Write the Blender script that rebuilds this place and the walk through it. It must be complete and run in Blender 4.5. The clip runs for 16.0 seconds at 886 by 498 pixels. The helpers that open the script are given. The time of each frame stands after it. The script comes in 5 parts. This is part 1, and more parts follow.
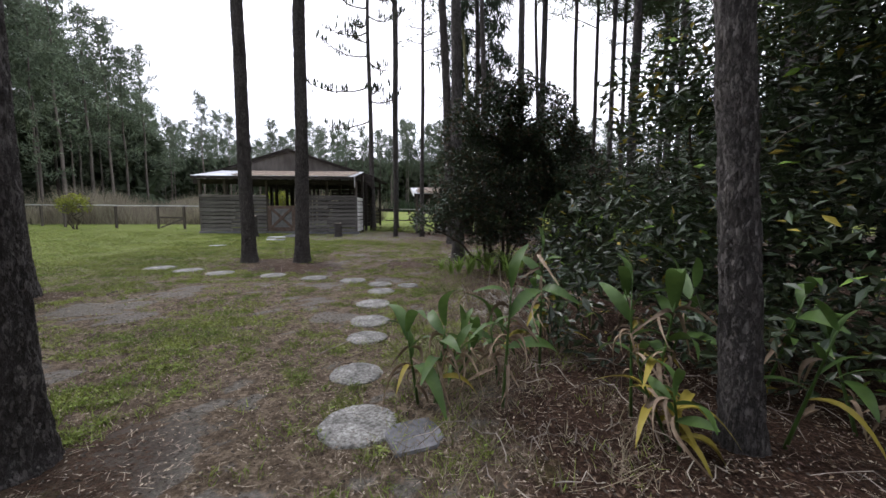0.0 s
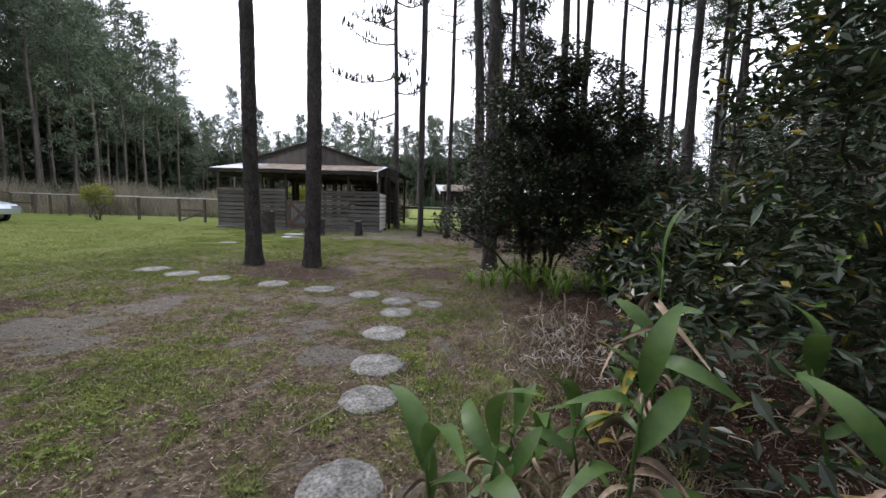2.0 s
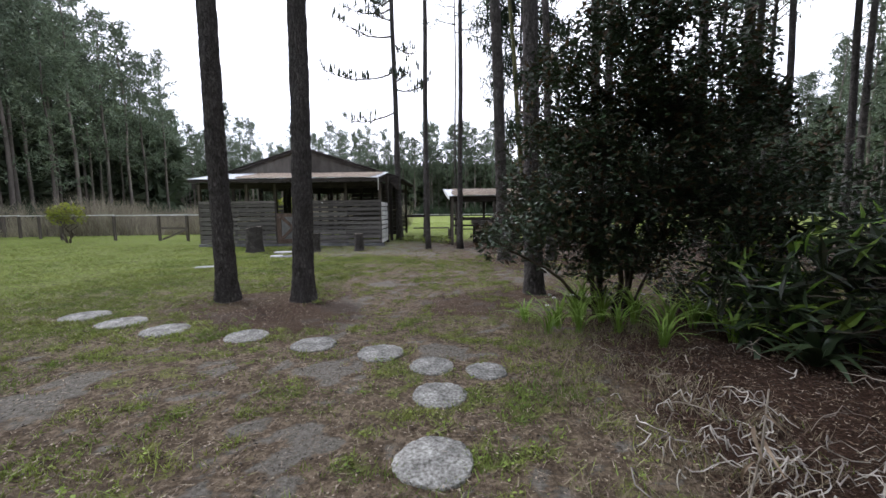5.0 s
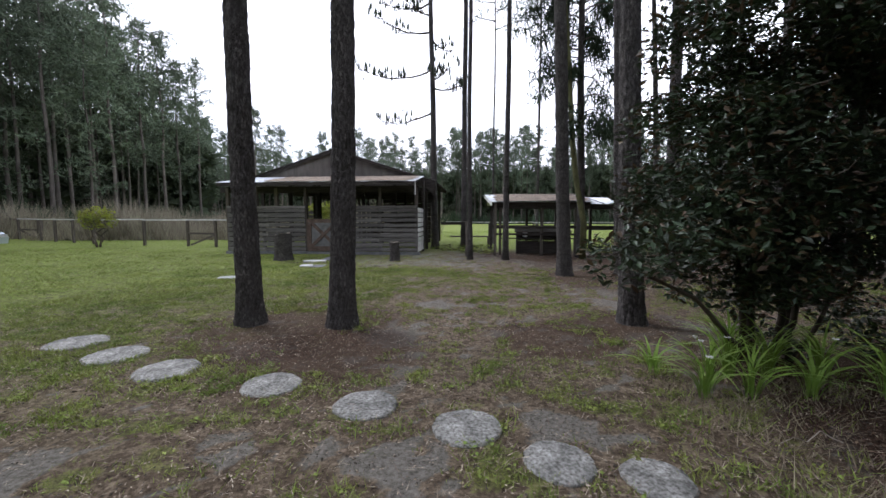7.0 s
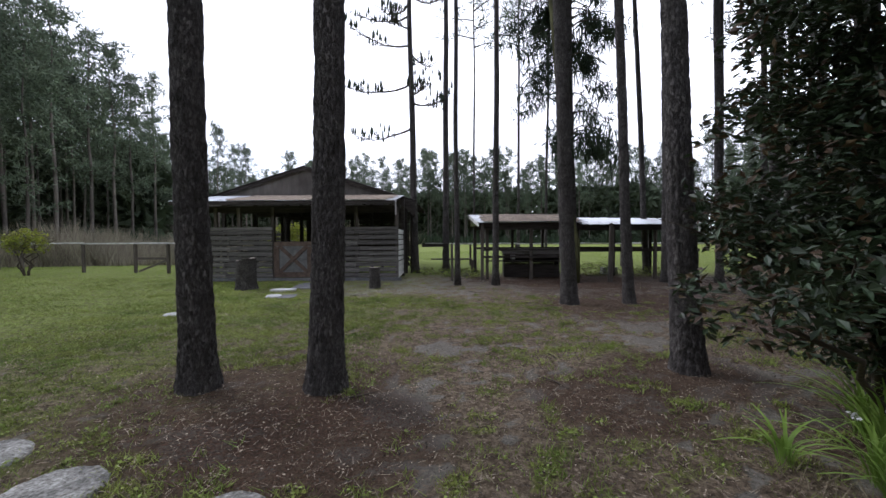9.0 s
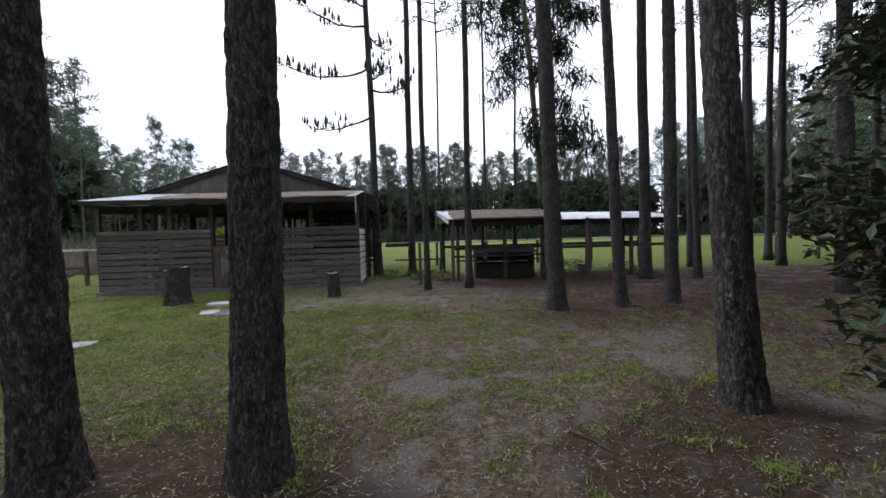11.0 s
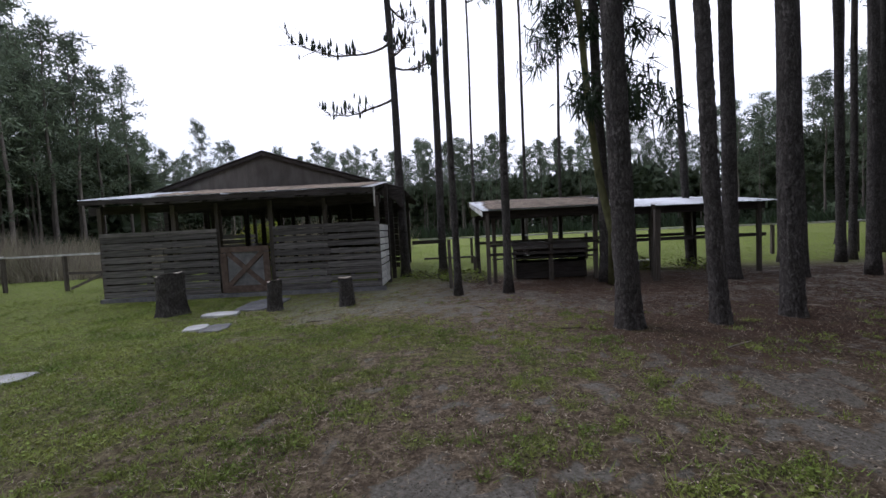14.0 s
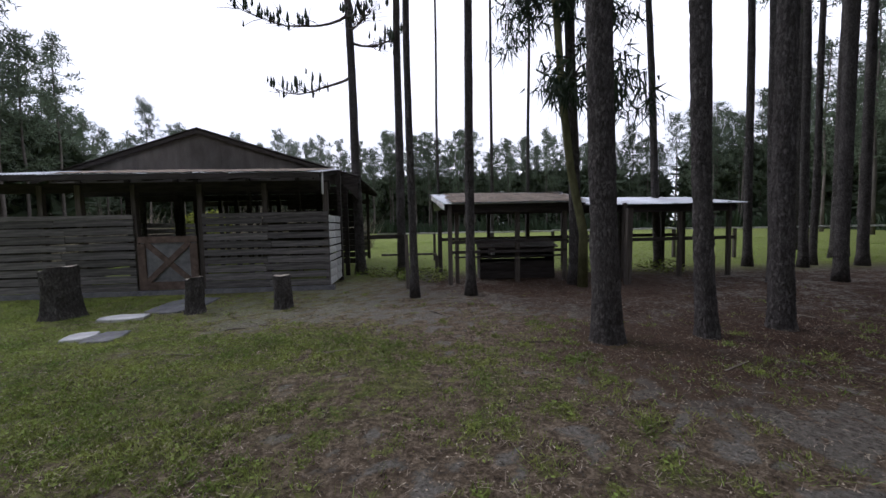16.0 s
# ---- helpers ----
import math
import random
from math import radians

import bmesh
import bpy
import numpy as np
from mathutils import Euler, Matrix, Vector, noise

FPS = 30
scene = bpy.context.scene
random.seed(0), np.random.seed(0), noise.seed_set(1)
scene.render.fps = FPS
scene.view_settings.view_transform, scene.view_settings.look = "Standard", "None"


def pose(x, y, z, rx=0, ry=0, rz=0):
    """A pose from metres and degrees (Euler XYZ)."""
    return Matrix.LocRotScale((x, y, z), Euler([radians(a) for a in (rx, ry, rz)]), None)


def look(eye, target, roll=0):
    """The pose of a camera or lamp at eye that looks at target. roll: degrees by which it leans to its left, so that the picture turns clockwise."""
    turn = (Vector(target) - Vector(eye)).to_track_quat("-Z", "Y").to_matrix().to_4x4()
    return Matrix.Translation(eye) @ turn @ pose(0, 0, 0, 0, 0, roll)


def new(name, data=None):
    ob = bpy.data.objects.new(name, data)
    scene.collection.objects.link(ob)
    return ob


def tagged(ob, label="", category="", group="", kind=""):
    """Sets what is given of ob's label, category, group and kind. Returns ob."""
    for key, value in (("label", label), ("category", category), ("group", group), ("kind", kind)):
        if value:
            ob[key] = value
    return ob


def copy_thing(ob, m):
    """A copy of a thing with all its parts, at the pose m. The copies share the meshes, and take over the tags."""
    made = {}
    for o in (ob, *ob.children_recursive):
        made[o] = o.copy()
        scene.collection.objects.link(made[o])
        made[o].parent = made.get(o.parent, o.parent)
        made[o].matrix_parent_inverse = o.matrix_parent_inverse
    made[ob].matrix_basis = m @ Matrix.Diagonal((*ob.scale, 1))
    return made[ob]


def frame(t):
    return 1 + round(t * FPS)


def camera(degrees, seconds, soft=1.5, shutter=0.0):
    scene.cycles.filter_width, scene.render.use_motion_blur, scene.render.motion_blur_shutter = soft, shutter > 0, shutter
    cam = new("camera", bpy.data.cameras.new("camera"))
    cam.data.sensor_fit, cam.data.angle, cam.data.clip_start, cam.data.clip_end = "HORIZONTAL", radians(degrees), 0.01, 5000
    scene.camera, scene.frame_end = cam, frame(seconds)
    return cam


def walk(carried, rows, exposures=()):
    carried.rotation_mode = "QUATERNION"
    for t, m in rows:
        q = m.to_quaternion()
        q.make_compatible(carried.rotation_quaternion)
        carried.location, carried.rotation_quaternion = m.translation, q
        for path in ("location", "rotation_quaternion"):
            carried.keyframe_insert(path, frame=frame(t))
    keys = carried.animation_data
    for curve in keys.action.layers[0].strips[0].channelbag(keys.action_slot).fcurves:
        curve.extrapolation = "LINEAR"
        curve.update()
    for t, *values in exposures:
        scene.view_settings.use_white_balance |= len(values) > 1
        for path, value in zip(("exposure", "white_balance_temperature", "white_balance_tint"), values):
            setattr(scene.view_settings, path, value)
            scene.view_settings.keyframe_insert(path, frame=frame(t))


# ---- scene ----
cam = camera(96.8, 16.0)
METRES, EYE, TILT, LEAN, TURN = 11.4, 1.5, 0.0, 0.0, 0.0
PATH = [
    (0, (0.117, 0.816, 1.383), (0.044, 2.809, 1.163), 0.4),
    (0.5, (0.093, 1.170, 1.410), (-0.003, 3.166, 1.237), 1.7),
    (1, (0.039, 1.477, 1.382), (0.012, 3.467, 1.127), 0.9),
    (1.5, (0.001, 1.819, 1.403), (-0.111, 3.808, 1.173), -0.1),
    (2, (-0.049, 2.138, 1.429), (-0.244, 4.121, 1.195), 1.7),
    (2.5, (-0.205, 2.495, 1.452), (-0.380, 4.482, 1.236), -0.3),
    (3, (-0.312, 2.828, 1.470), (-0.520, 4.816, 1.306), 0.3),
    (3.2, (-0.358, 2.969, 1.475), (-0.566, 4.954, 1.271), 0.3),
    (5.3, (-0.898, 4.247, 1.442), (-1.082, 6.234, 1.237), -0.6),
    (5.5, (-0.976, 4.373, 1.427), (-1.193, 6.353, 1.184), -1.2),
    (6, (-1.157, 4.737, 1.425), (-1.499, 6.708, 1.285), -1.2),
    (6.5, (-1.381, 5.052, 1.406), (-1.679, 7.031, 1.274), -1.8),
    (7, (-1.564, 5.324, 1.414), (-1.867, 7.301, 1.250), -0),
    (7.5, (-1.749, 5.628, 1.418), (-2.131, 7.593, 1.276), -0.1),
    (8, (-1.946, 5.847, 1.441), (-2.175, 7.839, 1.369), -3.8),
    (8.5, (-2.070, 6.094, 1.472), (-2.265, 8.090, 1.474), -1.5),
    (9, (-2.191, 6.391, 1.464), (-2.341, 8.390, 1.403), -0.3),
    (9.5, (-2.334, 6.646, 1.488), (-2.381, 8.651, 1.461), -3.3),
    (9.7, (-2.366, 6.760, 1.486), (-2.364, 8.766, 1.415), -2.4),
    (11.8, (-2.467, 8.042, 1.578), (-2.389, 10.044, 1.488), -2.3),
    (12, (-2.449, 8.146, 1.586), (-2.348, 10.146, 1.460), -2.9),
    (12.5, (-2.409, 8.478, 1.581), (-2.243, 10.477, 1.524), -3.7),
    (13, (-2.339, 8.809, 1.567), (-2.332, 10.815, 1.580), -1.6),
    (13.5, (-2.277, 9.092, 1.528), (-2.413, 11.093, 1.476), -0.9),
    (14, (-2.297, 9.352, 1.521), (-2.443, 11.350, 1.421), -2.8),
    (14.5, (-2.293, 9.632, 1.507), (-2.525, 11.622, 1.398), -1.4),
    (15, (-2.247, 9.858, 1.497), (-2.592, 11.831, 1.369), -0.3),
    (15.5, (-2.219, 10.104, 1.484), (-2.394, 12.102, 1.419), -2.1),
    (16, (-2.148, 10.352, 1.471), (-2.124, 12.354, 1.345), -1.2),
]
walk(cam, [(t, look(eye, target, roll)) for t, eye, target, roll in PATH],
     [(0, 0.5, 6100, 17), (3, 0.58, 6000, 16), (5.5, 0.6, 5950, 15), (9, 0.16, 5850, 16), (12, -0.04, 5850, 17), (16, -0.26, 5850, 18)])

# ---- world and light ----
SUN_ELEV, SUN_ROT = 38.0, -60.0
world = bpy.data.worlds.new("world")
scene.world = world
world.use_nodes = True
wn, wl = world.node_tree.nodes, world.node_tree.links
wn.clear()
w_out = wn.new("ShaderNodeOutputWorld")
w_bg = wn.new("ShaderNodeBackground")
w_sky = wn.new("ShaderNodeTexSky")
w_sky.sky_type = "NISHITA"
w_sky.sun_disc = False
w_sky.sun_elevation = radians(SUN_ELEV)
w_sky.sun_rotation = radians(SUN_ROT)
w_sc = wn.new("ShaderNodeMix")
w_sc.data_type = "RGBA"
w_sc.blend_type = "MULTIPLY"
w_sc.inputs[0].default_value = 1.0
w_sc.inputs[7].default_value = (0.115, 0.115, 0.115, 1)
wl.new(w_sky.outputs[0], w_sc.inputs[6])
w_co = wn.new("ShaderNodeTexCoord")
w_no = wn.new("ShaderNodeTexNoise")
w_no.inputs["Scale"].default_value = 1.6
w_no.inputs["Detail"].default_value = 5
wl.new(w_co.outputs["Generated"], w_no.inputs["Vector"])
w_ra = wn.new("ShaderNodeValToRGB")
w_ra.color_ramp.elements[0].position = 0.36
w_ra.color_ramp.elements[0].color = (0.55, 0.55, 0.55, 1)
w_ra.color_ramp.elements[1].position = 0.55
w_ra.color_ramp.elements[1].color = (1, 1, 1, 1)
wl.new(w_no.outputs["Fac"], w_ra.inputs[0])
w_mix = wn.new("ShaderNodeMix")
w_mix.data_type = "RGBA"
wl.new(w_ra.outputs["Color"], w_mix.inputs[0])
wl.new(w_sc.outputs[2], w_mix.inputs[6])
w_mix.inputs[7].default_value = (1.12, 1.13, 1.16, 1)
wl.new(w_mix.outputs[2], w_bg.inputs["Color"])
w_bg.inputs["Strength"].default_value = 1.3
wl.new(w_bg.outputs[0], w_out.inputs[0])

sun_data = bpy.data.lights.new("sun", "SUN")
sun_data.energy = 1.2
sun_data.angle = radians(18)
sun_data.color = (1.0, 0.96, 0.9)
sun = new("sun", sun_data)
sun.matrix_world = look((-20, 12, 22), (0, 0, 0))

rng = random.Random(7)
nrg = np.random.default_rng(11)


# ---- materials ----
def material(name, cols, scale=4.0, rough=0.85, bump=0.3, stretch=(1, 1, 1), metal=0.0, big=0.5, rand=0.0, island=0.0,
             spec=0.3, coord="Object", vor=0.0, bump_dist=0.02, transl=0.0):
    """Two-scale noise between the colours, with relief, and an even shift from piece to piece."""
    m = bpy.data.materials.new(name)
    m.use_nodes = True
    n, l = m.node_tree.nodes, m.node_tree.links
    b = n["Principled BSDF"]
    b.inputs["Roughness"].default_value = rough
    b.inputs["Metallic"].default_value = metal
    b.inputs["Specular IOR Level"].default_value = spec
    tc = n.new("ShaderNodeTexCoord")
    mp = n.new("ShaderNodeMapping")
    mp.inputs["Scale"].default_value = stretch
    l.new(tc.outputs[coord], mp.inputs["Vector"])
    fine = n.new("ShaderNodeTexNoise")
    fine.inputs["Scale"].default_value = scale
    fine.inputs["Detail"].default_value = 6
    fine.inputs["Roughness"].default_value = 0.65
    l.new(mp.outputs[0], fine.inputs["Vector"])
    ramp = n.new("ShaderNodeValToRGB")
    el = ramp.color_ramp.elements
    pos = [0.32 + 0.36 * i / (len(cols) - 1) for i in range(len(cols))]
    el[0].position, el[0].color = pos[0], (*cols[0], 1)
    el[1].position, el[1].color = pos[-1], (*cols[-1], 1)
    for p, c in zip(pos[1:-1], cols[1:-1]):
        e = el.new(p)
        e.color = (*c, 1)
    l.new(fine.outputs["Fac"], ramp.inputs[0])
    wide = n.new("ShaderNodeTexNoise")
    wide.inputs["Scale"].default_value = scale * 0.13
    wide.inputs["Detail"].default_value = 3
    l.new(tc.outputs[coord], wide.inputs["Vector"])
    val = n.new("ShaderNodeMapRange")
    val.inputs["From Min"].default_value, val.inputs["From Max"].default_value = 0.3, 0.7
    val.inputs["To Min"].default_value, val.inputs["To Max"].default_value = 1 - big * 0.5, 1 + big * 0.5
    l.new(wide.outputs["Fac"], val.inputs["Value"])
    hsv = n.new("ShaderNodeHueSaturation")
    l.new(ramp.outputs["Color"], hsv.inputs["Color"])
    last = val.outputs[0]
    for amount, source in ((rand, "ShaderNodeObjectInfo"), (island, "ShaderNodeNewGeometry")):
        if amount:
            s = n.new(source)
            r = n.new("ShaderNodeMapRange")
            r.inputs["To Min"].default_value, r.inputs["To Max"].default_value = 1 - amount, 1 + amount
            l.new(s.outputs["Random" if amount == rand and source.endswith("Info") else "Random Per Island"], r.inputs["Value"])
            mu = n.new("ShaderNodeMath")
            mu.operation = "MULTIPLY"
            l.new(last, mu.inputs[0])
            l.new(r.outputs[0], mu.inputs[1])
            last = mu.outputs[0]
            if source.endswith("Geometry"):
                h = n.new("ShaderNodeMapRange")
                h.inputs["To Min"].default_value, h.inputs["To Max"].default_value = 0.5 - amount * 0.05, 0.5 + amount * 0.05
                l.new(s.outputs["Random Per Island"], h.inputs["Value"])
                l.new(h.outputs[0], hsv.inputs["Hue"])
    l.new(last, hsv.inputs["Value"])
    l.new(hsv.outputs[0], b.inputs["Base Color"])
    if bump:
        bp = n.new("ShaderNodeBump")
        bp.inputs["Strength"].default_value = bump
        bp.inputs["Distance"].default_value = bump_dist
        height = fine.outputs["Fac"]
        if vor:
            vo = n.new("ShaderNodeTexVoronoi")
            vo.feature = "DISTANCE_TO_EDGE"
            vo.inputs["Scale"].default_value = vor
            wob = n.new("ShaderNodeMix")
            wob.data_type = "RGBA"
            wob.inputs[0].default_value = 0.12
            l.new(mp.outputs[0], wob.inputs[6])
            l.new(fine.outputs["Color"], wob.inputs[7])
            l.new(wob.outputs[2], vo.inputs["Vector"])
            vr = n.new("ShaderNodeMapRange")
            vr.inputs["From Max"].default_value = 0.16
            l.new(vo.outputs["Distance"], vr.inputs["Value"])
            ad = n.new("ShaderNodeMath")
            ad.operation = "ADD"
            l.new(vr.outputs[0], ad.inputs[0])
            l.new(fine.outputs["Fac"], ad.inputs[1])
            height = ad.outputs[0]
            mx = n.new("ShaderNodeMix")
            mx.data_type = "RGBA"
            mx.blend_type = "MULTIPLY"
            mx.inputs[0].default_value = 0.75
            cr = n.new("ShaderNodeMapRange")
            cr.inputs["To Min"].default_value = 0.35
            l.new(vr.outputs[0], cr.inputs["Value"])
            l.new(hsv.outputs[0], mx.inputs[6])
            l.new(cr.outputs[0], mx.inputs[7])
            l.new(mx.outputs[2], b.inputs["Base Color"])
        l.new(height, bp.inputs["Height"])
        l.new(bp.outputs[0], b.inputs["Normal"])
    if transl:
        tr = n.new("ShaderNodeBsdfTranslucent")
        l.new(hsv.outputs[0], tr.inputs["Color"])
        ms = n.new("ShaderNodeMixShader")
        ms.inputs[0].default_value = transl
        l.new(b.outputs[0], ms.inputs[1])
        l.new(tr.outputs[0], ms.inputs[2])
        l.new(ms.outputs[0], n["Material Output"].inputs[0])
    return m


M = {}
M["bark"] = material("pine_bark", [(0.075, 0.067, 0.062), (0.135, 0.122, 0.115), (0.2, 0.184, 0.176)], 38, 0.95, 1.0, (1, 1, 0.45), vor=25, bump_dist=0.03, big=0.5)
M["bark_grey"] = material("grey_bark", [(0.07, 0.06, 0.055), (0.17, 0.15, 0.14), (0.27, 0.25, 0.23)], 9, 0.95, 0.8, (1, 1, 0.3), big=0.5, rand=0.2)
M["bark_far"] = material("far_bark", [(0.07, 0.06, 0.052), (0.19, 0.165, 0.147)], 3, 0.95, 0.3, (1, 1, 0.3), rand=0.35)
M["bark_moss"] = material("mossy_bark", [(0.07, 0.07, 0.03), (0.15, 0.15, 0.07)], 9, 0.95, 0.6, (1, 1, 0.4))
M["twig"] = material("twig_bark", [(0.05, 0.04, 0.03), (0.12, 0.1, 0.08)], 20, 0.95, 0.3)
M["needle"] = material("pine_needles", [(0.05, 0.075, 0.04), (0.1, 0.14, 0.07)], 1.5, 0.7, 0, island=0.35, rand=0.2, transl=0.25)
# distant haze is mixed into this paler, bluer needle colour
M["needle_hazed"] = material("hazed_pine_needles", [(0.085, 0.115, 0.078), (0.165, 0.2, 0.13)], 0.6, 0.8, 0, island=0.35, rand=0.25, transl=0.2)
# darker needle copy that carries the shade between the far trunks
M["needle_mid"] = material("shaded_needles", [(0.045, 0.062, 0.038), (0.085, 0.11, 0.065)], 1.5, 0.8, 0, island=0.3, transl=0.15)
M["needle_dark"] = material("dark_needles", [(0.02, 0.035, 0.02), (0.05, 0.075, 0.035)], 1.5, 0.7, 0, island=0.3, transl=0.15)
M["shrub"] = material("dark_shrub_leaves", [(0.028, 0.045, 0.022), (0.058, 0.084, 0.04)], 3, 0.38, 0, island=0.45, transl=0.08, spec=0.35)
M["shrub_red"] = material("bronze_shrub_leaves", [(0.07, 0.045, 0.025), (0.12, 0.08, 0.045)], 3, 0.5, 0, island=0.4, transl=0.1)
M["laurel"] = material("glossy_evergreen_leaves", [(0.022, 0.036, 0.018), (0.065, 0.09, 0.038)], 2, 0.3, 0, island=0.5, transl=0.15, spec=0.5)
M["leaf_yellow"] = material("yellowed_leaves", [(0.25, 0.2, 0.03), (0.4, 0.32, 0.06)], 4, 0.5, 0, island=0.3, transl=0.2)
M["ginger"] = material("ginger_leaves", [(0.045, 0.095, 0.022), (0.115, 0.19, 0.045)], 5, 0.45, 0.1, island=0.3, transl=0.25, spec=0.4)
M["dry"] = material("dry_leaves", [(0.06, 0.036, 0.024), (0.2, 0.135, 0.095)], 8, 0.9, 0.2, island=0.45)
M["straw"] = material("dry_stalks", [(0.1, 0.075, 0.055), (0.5, 0.44, 0.37)], 6, 0.9, 0.1, island=0.35)
M["bleached"] = material("bleached_stalks", [(0.2, 0.17, 0.14), (0.62, 0.58, 0.52)], 7, 0.85, 0.1, island=0.3)
M["grass"] = material("grass_blades", [(0.12, 0.18, 0.03), (0.32, 0.36, 0.09)], 1.2, 0.8, 0, island=0.4, transl=0.2)
M["pasture"] = material("pasture_blades", [(0.17, 0.25, 0.04), (0.29, 0.38, 0.08)], 0.8, 0.8, 0, island=0.15, transl=0.4)
M["grass_dry"] = material("dry_grass", [(0.15, 0.12, 0.08), (0.31, 0.26, 0.185)], 1.5, 0.9, 0, island=0.4, transl=0.1)
M["withered"] = material("withered_leaves", [(0.13, 0.085, 0.055), (0.46, 0.36, 0.26)], 7, 0.85, 0.2, island=0.3, rand=0.5)
M["chaff"] = material("pale_needles_and_chips", [(0.22, 0.17, 0.12), (0.48, 0.4, 0.31)], 6, 0.9, 0, island=0.35)
M["strap"] = material("strap_leaves", [(0.15, 0.26, 0.04), (0.29, 0.42, 0.08)], 4, 0.5, 0, island=0.3, transl=0.25)
M["bush_light"] = material("light_bush_leaves", [(0.22, 0.28, 0.03), (0.4, 0.42, 0.06)], 2, 0.6, 0, island=0.3, transl=0.3)
M["brush"] = material("dry_brush", [(0.2, 0.18, 0.13), (0.36, 0.32, 0.24)], 0.7, 0.95, 0, island=0.35, transl=0.1)
M["board"] = material("weathered_boards", [(0.07, 0.065, 0.06), (0.14, 0.132, 0.125), (0.22, 0.205, 0.19)], 7, 0.92, 0.5, (0.25, 4, 4), rand=0.3, big=0.4)
M["post"] = material("weathered_posts", [(0.06, 0.05, 0.043), (0.15, 0.13, 0.11)], 7, 0.92, 0.5, (4, 4, 0.3), rand=0.25)
# old timber darkened in colour for the shade indoors and under the roofs
M["dark_wood"] = material("shade_dark_timber", [(0.03, 0.026, 0.024), (0.075, 0.064, 0.058)], 6, 0.92, 0.4, (0.4, 3, 3), rand=0.2)
M["ply"] = material("gable_plywood", [(0.1, 0.09, 0.082), (0.18, 0.163, 0.15)], 3, 0.9, 0.2, (1, 1, 0.4), big=0.7)
M["gate_panel"] = material("gate_mesh_panel", [(0.12, 0.12, 0.12), (0.22, 0.22, 0.22)], 6, 0.8, 0.2)
M["gate_wood"] = material("gate_timber", [(0.085, 0.06, 0.048), (0.17, 0.125, 0.1)], 7, 0.9, 0.4)
M["metal"] = material("galvanised_roof_sheet", [(0.42, 0.44, 0.47), (0.62, 0.64, 0.67)], 3, 0.42, 0.1, metal=0.6, big=0.5)
M["litter"] = material("roof_pine_litter", [(0.12, 0.085, 0.06), (0.24, 0.19, 0.145), (0.38, 0.33, 0.27)], 26, 0.97, 1.0, big=0.6)
M["whitewash"] = material("pale_painted_boards", [(0.42, 0.42, 0.4), (0.75, 0.75, 0.72)], 5, 0.8, 0.2, rand=0.15)
M["stone"] = material("round_concrete_stones", [(0.07, 0.066, 0.055), (0.22, 0.215, 0.195), (0.37, 0.365, 0.345)], 44, 0.95, 0.7, big=0.9, rand=0.12)
M["slab"] = material("pale_slabs", [(0.38, 0.38, 0.38), (0.55, 0.55, 0.54)], 10, 0.95, 0.4, big=0.4, rand=0.12)
M["slab_dark"] = material("dark_slab", [(0.12, 0.12, 0.125), (0.2, 0.2, 0.205)], 20, 0.95, 0.5)
M["cutwood"] = material("sawn_stump_top", [(0.35, 0.3, 0.24), (0.55, 0.48, 0.4)], 20, 0.9, 0.3)
M["car"] = material("silver_blue_car_paint", [(0.5, 0.56, 0.62), (0.52, 0.58, 0.64)], 2, 0.25, 0, metal=0.3, big=0.05, spec=0.5)
M["glass"] = material("dark_car_glass", [(0.02, 0.025, 0.03), (0.03, 0.035, 0.04)], 2, 0.05, 0, big=0.1, spec=0.7)
M["rubber"] = material("tyre_rubber", [(0.02, 0.02, 0.02), (0.04, 0.04, 0.04)], 20, 0.9, 0.2)
M["rim"] = material("wheel_rim", [(0.45, 0.45, 0.47), (0.55, 0.55, 0.57)], 8, 0.3, 0, metal=0.8)
M["petal"] = material("white_petals", [(0.75, 0.75, 0.75), (0.85, 0.85, 0.83)], 8, 0.6, 0)


SAND_SPOTS = [(-2.0, 6.3, 0.56), (-2.2, 5.8, 0.40), (-1.4, 5.5, 0.40), (-3.8, 5.3, 0.48), (-4.2, 6.6, 0.48), (-1.5, 2.9, 0.64), (-1.1, 2.2, 0.56), (-4.6, 5.6, 0.80),
              (-3.2, 3.6, 0.64), (-2.5, 11.5, 0.48), (0.2, 12.0, 0.64), (-5.2, 16.3, 0.64), (-11.0, 16.2, 0.80), (-4.2, 9.1, 0.48), (-2.9, 9.7, 0.48), (-1.2, 8.0, 0.40), (0.6, 12.9, 0.72), (-4.3, 7.0, 0.48), (-2.0, 7.3, 0.40)]


def lawn_field(x, y):
    n1 = noise.noise(Vector((x * 0.55, y * 0.55, 1.0)))
    n2 = noise.noise(Vector((x * 2.1, y * 2.1, 4.0))) * 0.42 + noise.noise(Vector((x * 5.5, y * 5.5, 8.0))) * 0.7 + noise.noise(Vector((x * 13, y * 13, 5.0))) * 0.5
    west = min(1.0, max(0.0, (-0.35 * x + 0.3 * min(y, 15.5) - 4.0) / 3))
    sand = max([0.0] + [1 - math.hypot((x - a) / q, (y - b) / q) for a, b, q in SAND_SPOTS])
    barn_side = min(1.0, max(0.0, (y - 15.4) / 1.5)) * min(1.0, max(0.0, (x + 9) / 3))
    return n1 * 0.3 + n2 * 0.9 + west * (0.42 - 0.25 * barn_side) - barn_side * 0.45 - sand * 0.75 - 0.13 * min(1.0, max(0.0, (x + 4) / 3)) * min(1.0, max(0.0, (y - 7.5) / 2))


